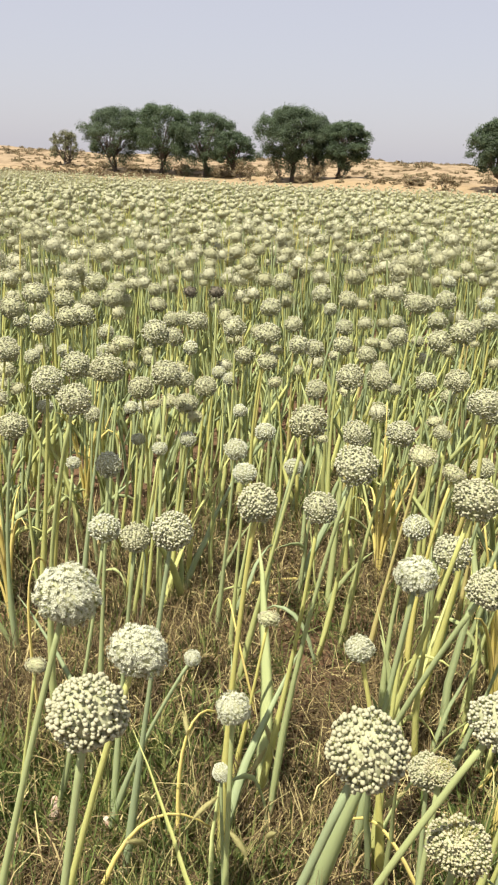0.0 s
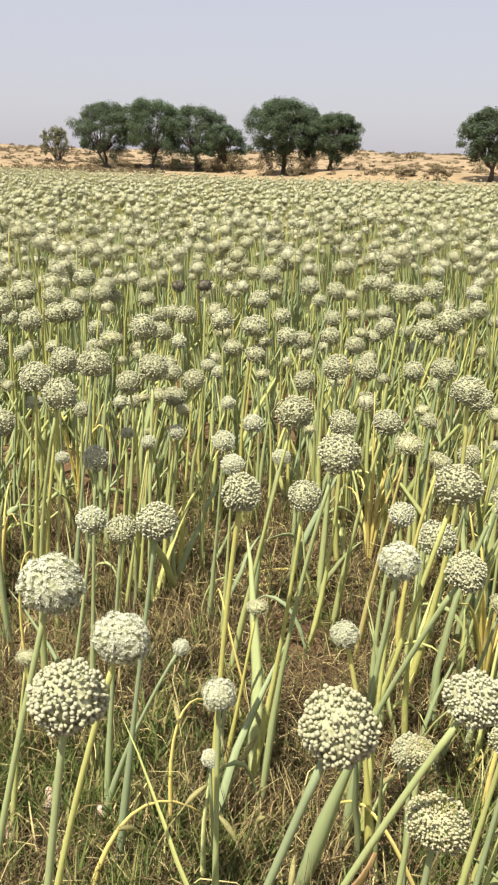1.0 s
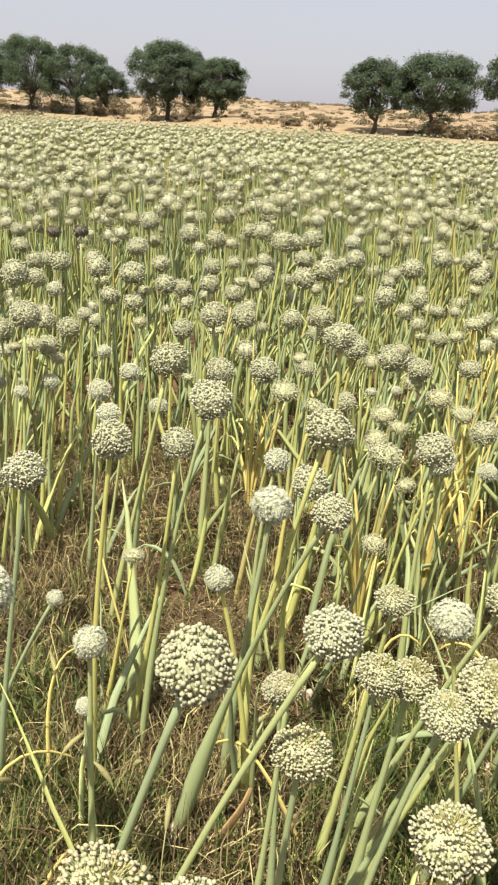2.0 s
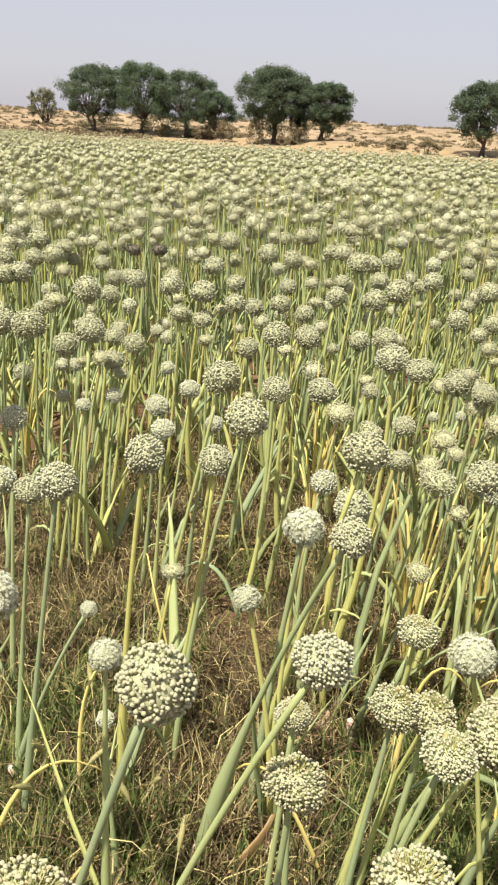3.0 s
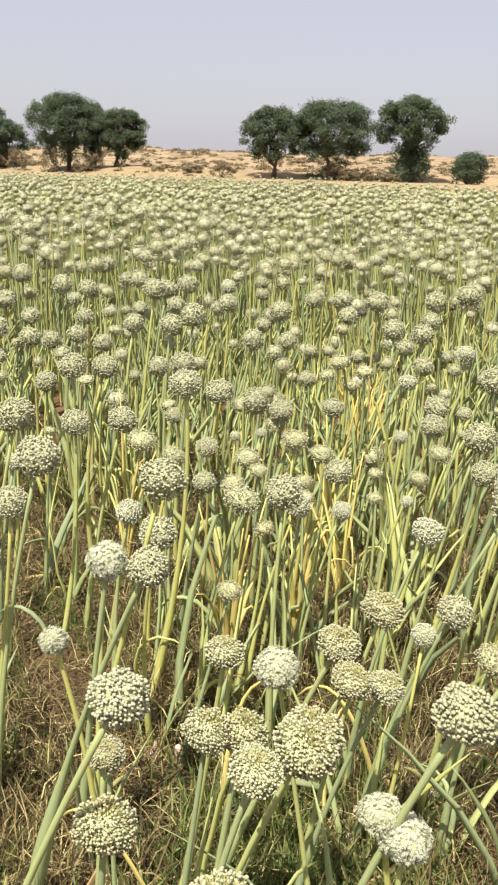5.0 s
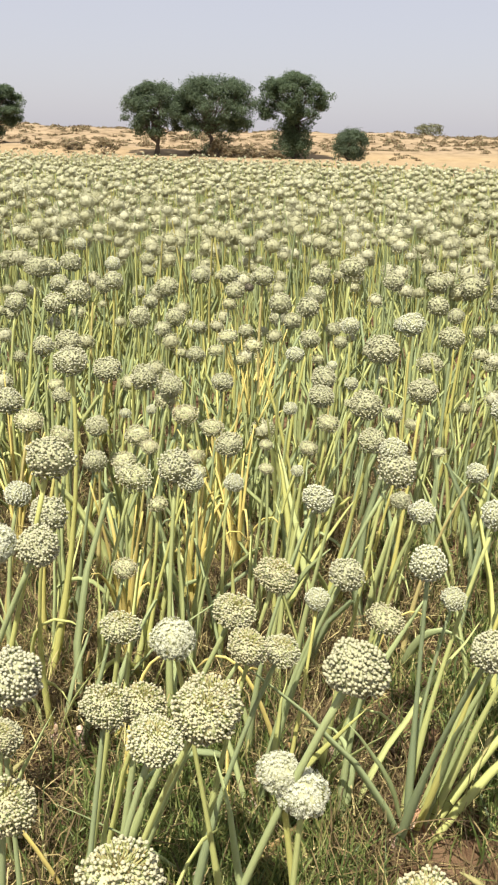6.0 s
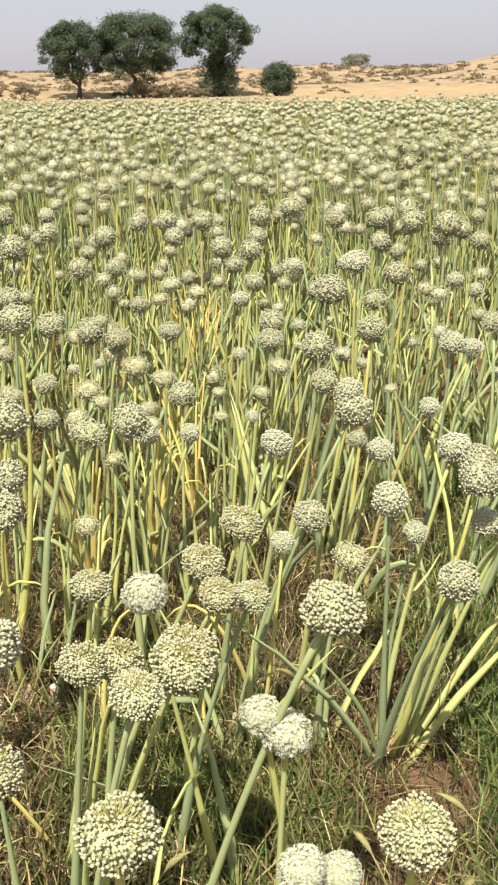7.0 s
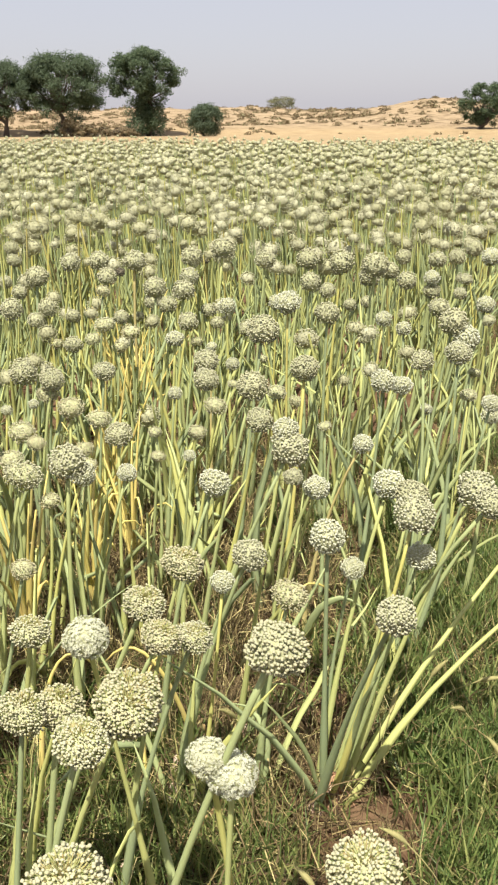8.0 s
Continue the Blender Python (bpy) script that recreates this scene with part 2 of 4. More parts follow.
def ground_z(x, y, fine=True):
    r = math.hypot(x, y)
    az = math.degrees(math.atan2(x, y))
    foot = 103 - 23 * smooth((az + 9) / 20)
    end = 131 - 13 * smooth((az + 9) / 28)
    z = (0.20 - 0.26 * smooth((az + 9) / 11)) * smooth((r - 40) / 40) + 0.5 * smooth((r - foot) / 4.5)
    z += (ridge(az) - 0.45) * smooth((r - foot - 1) / (end - foot)) * (1 - 0.6 * smooth((r - foot - 40) / 200))
    if r > 60:
        z += 0.5 * smooth((r - foot) / 20) * noise.noise((x * 0.06, y * 0.06, 3)) + 0.36 * smooth((r - foot) / 12) * noise.noise((x * 0.22, y * 0.22, 7))
    if fine and r < 12:
        z += 0.022 * noise.noise((x * 3.1, y * 3.1, 0)) + 0.018 * noise.noise((x * 11, y * 11, 4)) + 0.010 * noise.noise((x * 27, y * 27, 9))
    return z


def make_ground():
    radii = [0.02] + [0.12 + 0.021 * i for i in range(130)]
    while radii[-1] < 3500:
        radii.append(radii[-1] * (1.045 if radii[-1] < 60 or radii[-1] > 170 else 1.012))
    angs = [-26 + 0.6 * i for i in range(136)]
    while angs[-1] < 334 - 4:
        angs.append(angs[-1] + 4)
    n = len(angs)
    v = [(0, 0, 0)]
    for r in radii:
        for a in angs:
            x, y = r * math.sin(radians(a)), r * math.cos(radians(a))
            v.append((x, y, ground_z(x, y)))
    f = [(0, 1 + (k + 1) % n, 1 + k) for k in range(n)]
    for i in range(len(radii) - 1):
        a, b = 1 + i * n, 1 + (i + 1) * n
        for k in range(n):
            t = (k + 1) % n
            f += [(a + k, a + t, b + t), (a + k, b + t, b + k)]
    me = mesh_from("ground", v, f, [EARTH], smooth=True)
    tagged(new("ground", me), "reddish-brown field soil running out to pale dune sand", "ground", kind="structure")


make_ground()

# ---------------------------------------------------------------- flower heads
BUD = lathe([(0, 0), (0.72, 0.35), (1.0, 1.0), (0.78, 1.62), (0, 1.95)], 5)
PEARL = lathe([(0, 0), (0.92, 0.55), (0.92, 1.45), (0, 2.0)], 5)
KNOB = lathe([(0, 0), (1.05, 0.9), (0, 1.9)], 4)
PEARL_LOW = lathe([(0, 0), (1.1, 1.0), (0, 1.9)], 3)


def star():
    """An open floret: six cupped petals round a green middle."""
    v, f = [], []
    for k in range(6):
        a = k * math.pi / 3
        c, s = math.cos(a), math.sin(a)
        n = len(v)
        for r, w, z in ((0.18, 0, 0.8), (0.95, -0.36, 1.25), (1.65, 0, 1.55), (0.95, 0.36, 1.25)):
            v.append((r * c - w * s, r * s + w * c, z))
        f += [(n, n + 1, n + 2), (n, n + 2, n + 3)]
    u, g = lathe([(0, 0.2), (0.5, 0.9), (0, 1.6)], 4)
    f += [tuple(q + len(v)) for q in g]
    return np.array(v + [tuple(q) for q in u]), np.array(f)


STAR = star()
TWIG = (np.array([(0.03, 0, 0), (-0.015, 0.026, 0), (-0.015, -0.026, 0), (0.02, 0, 1), (-0.01, 0.017, 1), (-0.01, -0.017, 1)]),
        np.array([(0, 1, 4), (0, 4, 3), (1, 2, 5), (1, 5, 4), (2, 0, 3), (2, 3, 5)]))

# florets on a head and half their breadth, for near, middling and far heads
COUNT = {"pearl": (600, 420, 260), "white": (640, 440, 260), "sparse": (740, 430, 250), "bud": (400, 340, 220)}
BREADTH = {"pearl": (0.061, 0.069, 0.086), "white": (0.058, 0.068, 0.086), "sparse": (0.049, 0.060, 0.080), "bud": (0.060, 0.068, 0.084)}
RAGGED = {"pearl": 0.13, "white": 0.12, "sparse": 0.20, "bud": 0.07}
CORE_SIZE = {"pearl": 0.81, "white": 0.82, "sparse": 0.77, "bud": 0.84}


def head_mesh(kind, seed, tier):
    """A globe of florets, one unit in radius, on pedicels from the tip of the stalk."""
    r = np.random.default_rng(seed)
    s = Soup()
    n, size = COUNT[kind][tier], BREADTH[kind][tier]
    p = globe_points(n, seed, loose=0.95 if kind != "bud" else 0.5)
    # florets crowd into knots with gaps between
    p = p + 0.07 * np.array([noise.noise_vector((x * 4.2 + seed, y * 4.2, z * 4.2)) for x, y, z in p])
    p /= np.linalg.norm(p, axis=1, keepdims=True)
    reach = 1 - RAGGED[kind] * r.random(n) ** 1.5 - 1.9 * size
    if kind == "sparse":            # the oldest florets on top have dropped and left their stalks
        keep = r.random(n) > 0.7 * np.clip((p[:, 2] - 0.80) * 5, 0, 0.9)
        p, reach = p[keep], (reach * (1 - 0.22 * np.clip((p[:, 2] - 0.72) * 4, 0, 1)))[keep]
        n = len(p)

    def lump(q):
        return np.array([[0.95 + 0.17 * noise.noise((x * 1.7 + seed, y * 1.7, z * 1.7)) + 0.07 * noise.noise((x * 4.5, y * 4.5 + seed, z * 4.5))] for x, y, z in q])

    at = p * reach[:, None] * lump(p)
    size = size * r.uniform(0.72, 1.22, n)
    tilt = p + r.normal(0, 0.26, p.shape)
    shape = (STAR if kind == "white" else BUD, KNOB, PEARL_LOW)[tier]
    v, f = repeat(*shape, at, turn_to(tilt, r.uniform(0, 6.28, n)), size)
    s.add(v, f, 0)
    if tier == 0:
        if kind == "white":
            k = r.random(n) < 0.35
            s.add(*repeat(*PEARL, at[k] * 0.93, turn_to(p[k] + r.normal(0, 0.3, p[k].shape)), size[k] * 0.9), 0)
        length = np.linalg.norm(at, axis=1)
        s.add(*repeat(*TWIG, np.zeros((n, 3)), turn_to(at), np.stack([np.full(n, 0.8), np.full(n, 0.8), length + 0.03], 1)), 1)
        if kind == "sparse":
            d = globe_points(260, seed + 9, 0.62, 1.0, 1.2)
            s.add(*repeat(*TWIG, np.zeros((260, 3)), turn_to(d), np.stack([np.full(260, 0.8), np.full(260, 0.8), r.uniform(0.60, 0.88, 260)], 1)), 3)
    v, f = ball(3 if tier == 0 else 2, 0.0, seed)
    low = 1 - 0.25 * np.clip((v[:, 2:] - 0.72) * 4, 0, 1) if kind == "sparse" else 1
    s.add(v * CORE_SIZE[kind] * low * lump(v) * r.uniform(0.94, 1.03, (len(v), 1)), f, 2)
    return s.mesh("umbel_" + kind, [FLORET[kind], PEDICEL, FADING_CORE if kind == "sparse" else CORE, SPENT], kind != "white" or tier > 0)


KINDS = ("pearl", "white", "sparse", "bud")
HEADS = [{k: [head_mesh(k, 200 * tier + 11 * i + 3 * j + 1, tier) for i in range(4)] for j, k in enumerate(KINDS)} for tier in range(3)]
# dark copies of sparse heads: dead, with shade in their colour
for tier in range(3):
    HEADS[tier]["dead"] = []
    for me in HEADS[tier]["sparse"][:2]:
        me = me.copy()
        for k in range(4):
            me.materials[k] = SHADED_DEAD
        HEADS[tier]["dead"].append(me)

# ---------------------------------------------------------------- onion plants
LABELS = {
    "pearl": "green onion plant with a round head of pearly buds",
    "white": "green onion plant with a dense white flower head",
    "sparse": "yellowing onion plant with a loose fading flower head",
    "dead": "onion plant with a dead, shaded dark brown flower head",
    "bud": "slender onion plant with a small tight white head",
}


def bent(a, b, sag, n=9):
    """A smooth way from a to b that leaves a steeply."""
    a, b = np.array(a, float), np.array(b, float)
    u = np.linspace(0, 1, n)[:, None]
    mid = a * 0.55 + b * 0.45 + np.array(sag)
    return (1 - u) ** 2 * a + 2 * u * (1 - u) * mid + u * u * b


def leaf_mesh(seed):
    """A hollow leaf that stands up, bends and withers to a point."""
    r = np.random.default_rng(seed)
    a = r.uniform(0, 6.28)
    d = np.array([math.cos(a), math.sin(a), 0])
    tall, out = r.uniform(0.28, 0.52), r.uniform(0.07, 0.32)
    droop = r.uniform(0, 0.55) * tall * (r.random() < 0.30)
    u = np.linspace(0, 1, 9)[:, None]
    p = d * out * u ** 1.6 + np.array([0, 0, 1.0]) * (tall * u - droop * u ** 3 * 1.3)
    p = p + r.normal(0, 0.0015, p.shape)
    w = r.uniform(0.006, 0.0125)
    return mesh_from("leaf", *tube(p, w * np.array([0.8, 1.0, 1.1, 1.05, 0.95, 0.8, 0.6, 0.4, 0.08]), 6, 0.45), [LEAF], smooth=True)


BULB_MESH = mesh_from("bulb", *(lambda v, f: (v * np.array([0.017, 0.017, 0.062]) * np.array([1, 0.93, 1]), f))(*lathe([(0, -0.2), (0.9, 0.05), (1.0, 0.22), (0.8, 0.42), (0.55, 0.62), (0.46, 0.85), (0, 0.95)], 10)), [BULB], smooth=True)
LEAF_MESHES = [leaf_mesh(40 + i) for i in range(14)]
planted = []


def onion(hx, hy, hz, size, bx, by, kind, near=None, leaves=None, stout=1.0):
    """One onion plant: foot at (bx, by), middle of its flower head at (hx, hy, hz)."""
    i = len(planted)
    r = np.random.default_rng(500 + i)
    planted.append((hx, hy))
    far = math.hypot(hx, hy)
    near = far < 1.36 if near is None else near
    bz = ground_z(bx, by) - 0.012
    plant = tagged(new("onion_plant"), LABELS[kind], "onion plant", "onions in the field")
    plant.matrix_basis = pose(bx, by, bz)
    tip = np.array([hx - bx, hy - by, hz - bz])
    sag = np.array([-0.10 * tip[0], -0.10 * tip[1], 0.06 * tip[2]]) + r.normal(0, 0.014 if near else 0.03, 3)
    n = 12 if near else 8
    way = bent((0, 0, 0), tip, sag, n)
    axis = way[-1] - way[-3]
    axis /= np.linalg.norm(axis)
    way[-1] = way[-1] - axis * size * 0.06
    u = np.linspace(0, 1, n)
    thick = (0.0044 + 0.048 * size) * r.uniform(0.85, 1.15)
    rad = thick * (0.62 + (0.55 + 1.2 * (stout - 1)) * np.exp(-((u - 0.2) / 0.2) ** 2)) * (1 - 0.22 * u)
    part("stalk", mesh_from("stalk", *tube(way, rad, 10 if near else 6), [STALK], smooth=True), plant)
    me = HEADS[0 if near else 1 if far < 2.6 else 2][kind]
    spin = Matrix(turn_to(axis + r.normal(0, 0.12, 3), r.uniform(0, 6.28))[0].tolist()).to_4x4()
    squash = Matrix.Diagonal((1, 1, r.uniform(0.84, 0.97) if kind != "sparse" else r.uniform(0.66, 0.84), 1))
    part("umbel", me[int(r.integers(len(me)))], plant, "", Matrix.Translation(tip) @ spin @ squash @ Matrix.Scale(size * (0.525 if near else 0.55), 4))
    if far < 1.7:
        part("bulb", BULB_MESH, plant, "pale pinkish bulb half out of the soil", pose(0, 0, 0, 0, 0, r.uniform(0, 360)) @ Matrix.Scale(r.uniform(0.8, 1.15), 4))
    count = leaves if leaves is not None else int(r.integers(0, 1 if far < 0.8 else 2 if far < 1.2 else 4 if bx > 0.3 else 2 if far < 2.3 else 3))
    for k in range(count):
        s = r.uniform(0.75, 1.25)
        part("leaf", LEAF_MESHES[int(r.integers(len(LEAF_MESHES)))], plant, "",
             Matrix.Translation((r.normal(0, 0.012), r.normal(0, 0.012), 0)) @ pose(0, 0, 0, r.normal(0, 12), r.normal(0, 12), r.uniform(0, 360)) @ Matrix.Scale(s, 4))
    return plant


onion(-0.219, 0.911, 0.766, 0.085, -0.38, 0.90, "white")
onion(-0.121, 0.833, 0.736, 0.073, -0.27, 0.83, "white")
onion(-0.141, 0.611, 0.805, 0.076, -0.23, 0.60, "pearl")
onion(0.101, 0.526, 0.836, 0.070, -0.11, 0.61, "pearl")
onion(-0.007, 1.000, 0.547, 0.053, -0.01, 1.00, "white")
onion(0.201, 1.208, 0.527, 0.051, 0.27, 1.20, "white")
onion(0.264, 0.941, 0.496, 0.055, 0.27, 0.94, "pearl")
onion(0.244, 0.704, 0.584, 0.074, 0.22, 0.71, "sparse")
onion(-0.253, 1.414, 0.641, 0.060, -0.36, 1.40, "white")
onion(-0.190, 1.362, 0.646, 0.056, -0.24, 1.36, "pearl")
onion(-0.114, 1.231, 0.717, 0.071, -0.20, 1.23, "pearl")
onion(-0.083, 1.327, 0.427, 0.033, -0.25, 1.36, "white")
onion(0.061, 1.503, 0.416, 0.048, -0.01, 1.51, "sparse")
onion(-0.369, 1.331, 0.400, 0.041, -0.42, 1.32, "sparse")
onion(-0.022, 1.099, 0.360, 0.031, 0.00, 1.10, "bud")
onion(0.297, 1.258, 0.639, 0.070, 0.23, 1.28, "white")
onion(0.141, 1.409, 0.696, 0.064, 0.04, 1.42, "pearl")
onion(0.193, 1.351, 0.799, 0.078, 0.07, 1.38, "pearl")
onion(0.023, 1.280, 0.751, 0.071, -0.02, 1.28, "pearl")
onion(0.006, 1.959, 0.564, 0.058, -0.02, 1.99, "bud")
onion(-0.018, 2.071, 0.589, 0.061, -0.06, 2.11, "bud")
onion(0.060, 2.229, 0.590, 0.059, -0.02, 2.19, "white")
onion(0.147, 1.843, 0.733, 0.090, -0.00, 1.86, "pearl")
onion(0.399, 1.322, 0.755, 0.087, 0.23, 1.39, "pearl")
onion(0.332, 0.993, 0.750, 0.061, 0.13, 1.15, "pearl", stout=1.75)
onion(0.412, 1.489, 0.578, 0.077, 0.41, 1.57, "pearl")
onion(0.375, 1.657, 0.559, 0.058, 0.34, 1.64, "white")
onion(0.406, 2.085, 0.641, 0.079, 0.29, 2.11, "pearl")
onion(0.441, 1.957, 0.624, 0.072, 0.34, 1.98, "sparse")
onion(0.284, 2.024, 0.656, 0.074, 0.21, 2.00, "pearl")
onion(-0.278, 1.629, 0.689, 0.056, -0.31, 1.63, "white")
onion(-0.334, 1.577, 0.840, 0.070, -0.41, 1.66, "pearl")
onion(-0.530, 2.215, 0.715, 0.092, -0.59, 2.28, "pearl")
onion(-0.365, 2.188, 0.761, 0.092, -0.45, 2.15, "pearl")
onion(0.506, 1.711, 0.825, 0.074, 0.42, 1.75, "pearl")
onion(0.261, 0.674, 0.764, 0.065, -0.00, 0.78, "pearl")
onion(0.254, 0.841, 0.573, 0.046, 0.21, 0.85, "sparse")
onion(0.446, 1.013, 0.591, 0.065, 0.36, 1.04, "sparse")
onion(0.497, 0.916, 0.618, 0.065, 0.59, 0.90, "white")
onion(0.400, 0.914, 0.533, 0.073, 0.34, 0.93, "sparse")
onion(0.451, 0.916, 0.521, 0.074, 0.39, 0.94, "sparse")
onion(0.414, 0.706, 0.625, 0.069, 0.32, 0.75, "sparse")
onion(0.492, 0.767, 0.598, 0.087, 0.35, 0.86, "sparse")
onion(0.294, 1.275, 0.633, 0.071, 0.26, 1.23, "white")
onion(0.564, 1.505, 0.429, 0.053, 0.46, 1.53, "sparse")
onion(0.720, 2.359, 0.633, 0.085, 0.63, 2.44, "pearl")
onion(0.812, 2.288, 0.620, 0.080, 0.73, 2.38, "pearl")
onion(0.729, 2.040, 0.531, 0.073, 0.68, 2.11, "sparse")
onion(0.585, 1.889, 0.529, 0.060, 0.53, 1.98, "pearl")
onion(0.640, 1.723, 0.545, 0.092, 0.53, 1.69, "sparse")
onion(0.687, 1.544, 0.626, 0.080, 0.67, 1.53, "pearl")
onion(0.757, 1.666, 0.542, 0.062, 0.64, 1.68, "white")
onion(0.688, 1.701, 0.478, 0.051, 0.61, 1.70, "sparse")
onion(0.594, 0.576, 0.762, 0.070, 0.43, 0.72, "pearl")
onion(0.319, 0.460, 0.692, 0.075, 0.32, 0.46, "sparse")
onion(0.582, 0.399, 0.626, 0.072, 0.55, 0.43, "sparse")
onion(0.686, 1.001, 0.643, 0.069, 0.58, 1.06, "sparse")
onion(0.616, 0.990, 0.599, 0.068, 0.43, 1.11, "sparse")
onion(0.608, 0.914, 0.585, 0.065, 0.43, 1.04, "sparse")
onion(0.670, 0.933, 0.554, 0.059, 0.55, 1.01, "sparse")
onion(0.513, 0.802, 0.588, 0.087, 0.34, 0.91, "sparse")
onion(0.860, 1.095, 0.568, 0.063, 0.74, 1.19, "pearl")
onion(0.831, 1.142, 0.502, 0.045, 0.77, 1.15, "bud")
onion(0.932, 1.074, 0.479, 0.070, 0.89, 1.11, "sparse")
onion(0.558, 0.610, 0.590, 0.060, 0.54, 0.62, "white")
onion(0.535, 0.628, 0.610, 0.051, 0.58, 0.61, "white")
onion(0.882, 1.265, 0.640, 0.062, 0.78, 1.33, "white")
onion(0.979, 1.029, 0.603, 0.064, 1.01, 1.06, "white", None, 0)
onion(1.066, 1.067, 0.499, 0.047, 1.01, 1.06, "white", None, 0)
onion(0.945, 0.795, 0.579, 0.065, 0.97, 1.03, "pearl", None, 1)
onion(0.961, 1.124, 0.739, 0.071, 0.78, 1.26, "pearl")
onion(0.959, 1.138, 0.771, 0.049, 0.89, 1.22, "white")
onion(1.242, 1.705, 0.573, 0.070, 1.16, 1.79, "pearl")
onion(1.055, 1.176, 0.625, 0.051, 0.95, 1.27, "white")
onion(1.381, 1.460, 0.562, 0.050, 1.28, 1.55, "white")
onion(1.156, 1.085, 0.644, 0.062, 1.00, 1.07, "white", None, 1)
onion(1.169, 1.034, 0.638, 0.064, 1.03, 1.07, "pearl", None, 0)
onion(1.076, 1.454, 0.752, 0.071, 0.97, 1.55, "pearl")
onion(1.147, 1.762, 0.611, 0.059, 1.04, 1.80, "sparse")
onion(1.214, 0.918, 0.682, 0.074, 1.04, 1.04, "pearl", None, 1)
onion(1.202, 0.869, 0.678, 0.057, 1.04, 1.05, "pearl", None, 0)
onion(1.977, 1.818, 0.720, 0.092, 1.92, 1.88, "pearl")
onion(2.002, 1.785, 0.675, 0.084, 1.94, 1.85, "white")
onion(1.564, 1.621, 0.649, 0.067, 1.48, 1.60, "white")
onion(1.662, 1.663, 0.612, 0.061, 1.56, 1.70, "white")
onion(1.618, 1.536, 0.715, 0.060, 1.58, 1.50, "pearl")
onion(1.594, 1.270, 0.680, 0.046, 1.49, 1.37, "white")
onion(1.128, 0.954, 0.559, 0.056, 1.05, 1.06, "white", None, 0)
onion(1.095, 0.940, 0.654, 0.075, 1.01, 1.04, "pearl", None, 0)
onion(1.640, 1.060, 0.560, 0.068, 1.03, 1.03, "pearl", None, 0)
onion(1.600, 0.925, 0.480, 0.063, 1.03, 1.01, "pearl", None, 0)
onion(0.514, 0.493, 0.520, 0.054, 0.61, 0.46, "white")
onion(0.556, 0.487, 0.500, 0.048, 0.56, 0.49, "white")
onion(0.027, 0.377, 0.754, 0.074, 0.01, 0.41, "sparse")
onion(0.090, 0.376, 0.717, 0.070, 0.06, 0.45, "sparse")

# the ranks behind
onion(1.327, 4.215, 0.702, 0.076, 1.25, 4.21, "pearl")
onion(1.277, 4.000, 0.674, 0.072, 1.23, 4.05, "pearl")
onion(1.316, 3.310, 0.753, 0.084, 1.25, 3.37, "pearl")
onion(1.426, 3.285, 0.754, 0.085, 1.35, 3.35, "pearl")
onion(1.469, 3.018, 0.785, 0.092, 1.48, 3.03, "pearl")
onion(1.074, 2.968, 0.767, 0.088, 1.04, 2.93, "pearl")
onion(1.373, 3.063, 0.727, 0.080, 1.38, 3.11, "pearl")
onion(1.201, 3.895, 0.597, 0.065, 1.11, 3.94, "pearl")
onion(1.138, 3.444, 0.629, 0.067, 1.12, 3.48, "pearl")
onion(0.911, 2.728, 0.710, 0.077, 0.89, 2.77, "pearl")
onion(1.066, 2.840, 0.680, 0.073, 1.05, 2.89, "pearl")
onion(1.022, 2.835, 0.640, 0.068, 0.93, 2.90, "pearl")
onion(1.256, 3.145, 0.573, 0.063, 1.18, 3.21, "pearl")
onion(1.088, 2.847, 0.550, 0.053, 1.03, 2.87, "sparse")
onion(1.075, 2.623, 0.595, 0.065, 0.99, 2.59, "pearl")
onion(1.203, 2.789, 0.564, 0.061, 1.18, 2.82, "sparse")
onion(1.148, 2.519, 0.673, 0.070, 1.11, 2.57, "sparse")
onion(1.420, 3.059, 0.567, 0.063, 1.41, 3.03, "pearl")
onion(1.263, 2.584, 0.622, 0.065, 1.26, 2.65, "sparse")
onion(1.258, 2.680, 0.550, 0.055, 1.25, 2.67, "sparse")
onion(1.515, 3.117, 0.550, 0.055, 1.49, 3.15, "sparse")
onion(1.391, 2.659, 0.746, 0.083, 1.32, 2.63, "pearl")
onion(1.532, 3.010, 0.623, 0.067, 1.45, 3.05, "pearl")
onion(1.463, 2.586, 0.741, 0.082, 1.44, 2.57, "pearl")
onion(1.485, 2.763, 0.660, 0.070, 1.44, 2.79, "pearl")
onion(1.648, 2.918, 0.724, 0.079, 1.63, 2.90, "pearl")
onion(1.717, 3.029, 0.780, 0.091, 1.65, 3.06, "pearl")
onion(1.833, 2.987, 0.809, 0.100, 1.76, 2.97, "pearl")
onion(1.748, 2.954, 0.577, 0.063, 1.69, 2.92, "pearl")
onion(1.589, 2.510, 0.687, 0.062, 1.60, 2.49, "white")
onion(1.410, 2.449, 0.666, 0.071, 1.34, 2.47, "pearl")
onion(1.728, 2.846, 0.550, 0.057, 1.68, 2.87, "pearl")
onion(1.289, 2.294, 0.656, 0.059, 1.24, 2.29, "white")
onion(1.526, 2.616, 0.550, 0.052, 1.46, 2.58, "sparse")
onion(1.531, 2.518, 0.550, 0.039, 1.50, 2.48, "bud")
onion(1.229, 1.970, 0.668, 0.071, 1.23, 2.03, "pearl")
onion(1.185, 1.886, 0.644, 0.069, 1.13, 1.93, "pearl")
onion(1.486, 2.287, 0.550, 0.047, 1.44, 2.31, "white")
onion(1.378, 2.092, 0.550, 0.034, 1.31, 2.12, "sparse")
onion(1.760, 2.682, 0.550, 0.047, 1.72, 2.70, "pearl")
onion(1.189, 2.091, 0.550, 0.042, 1.14, 2.09, "white")
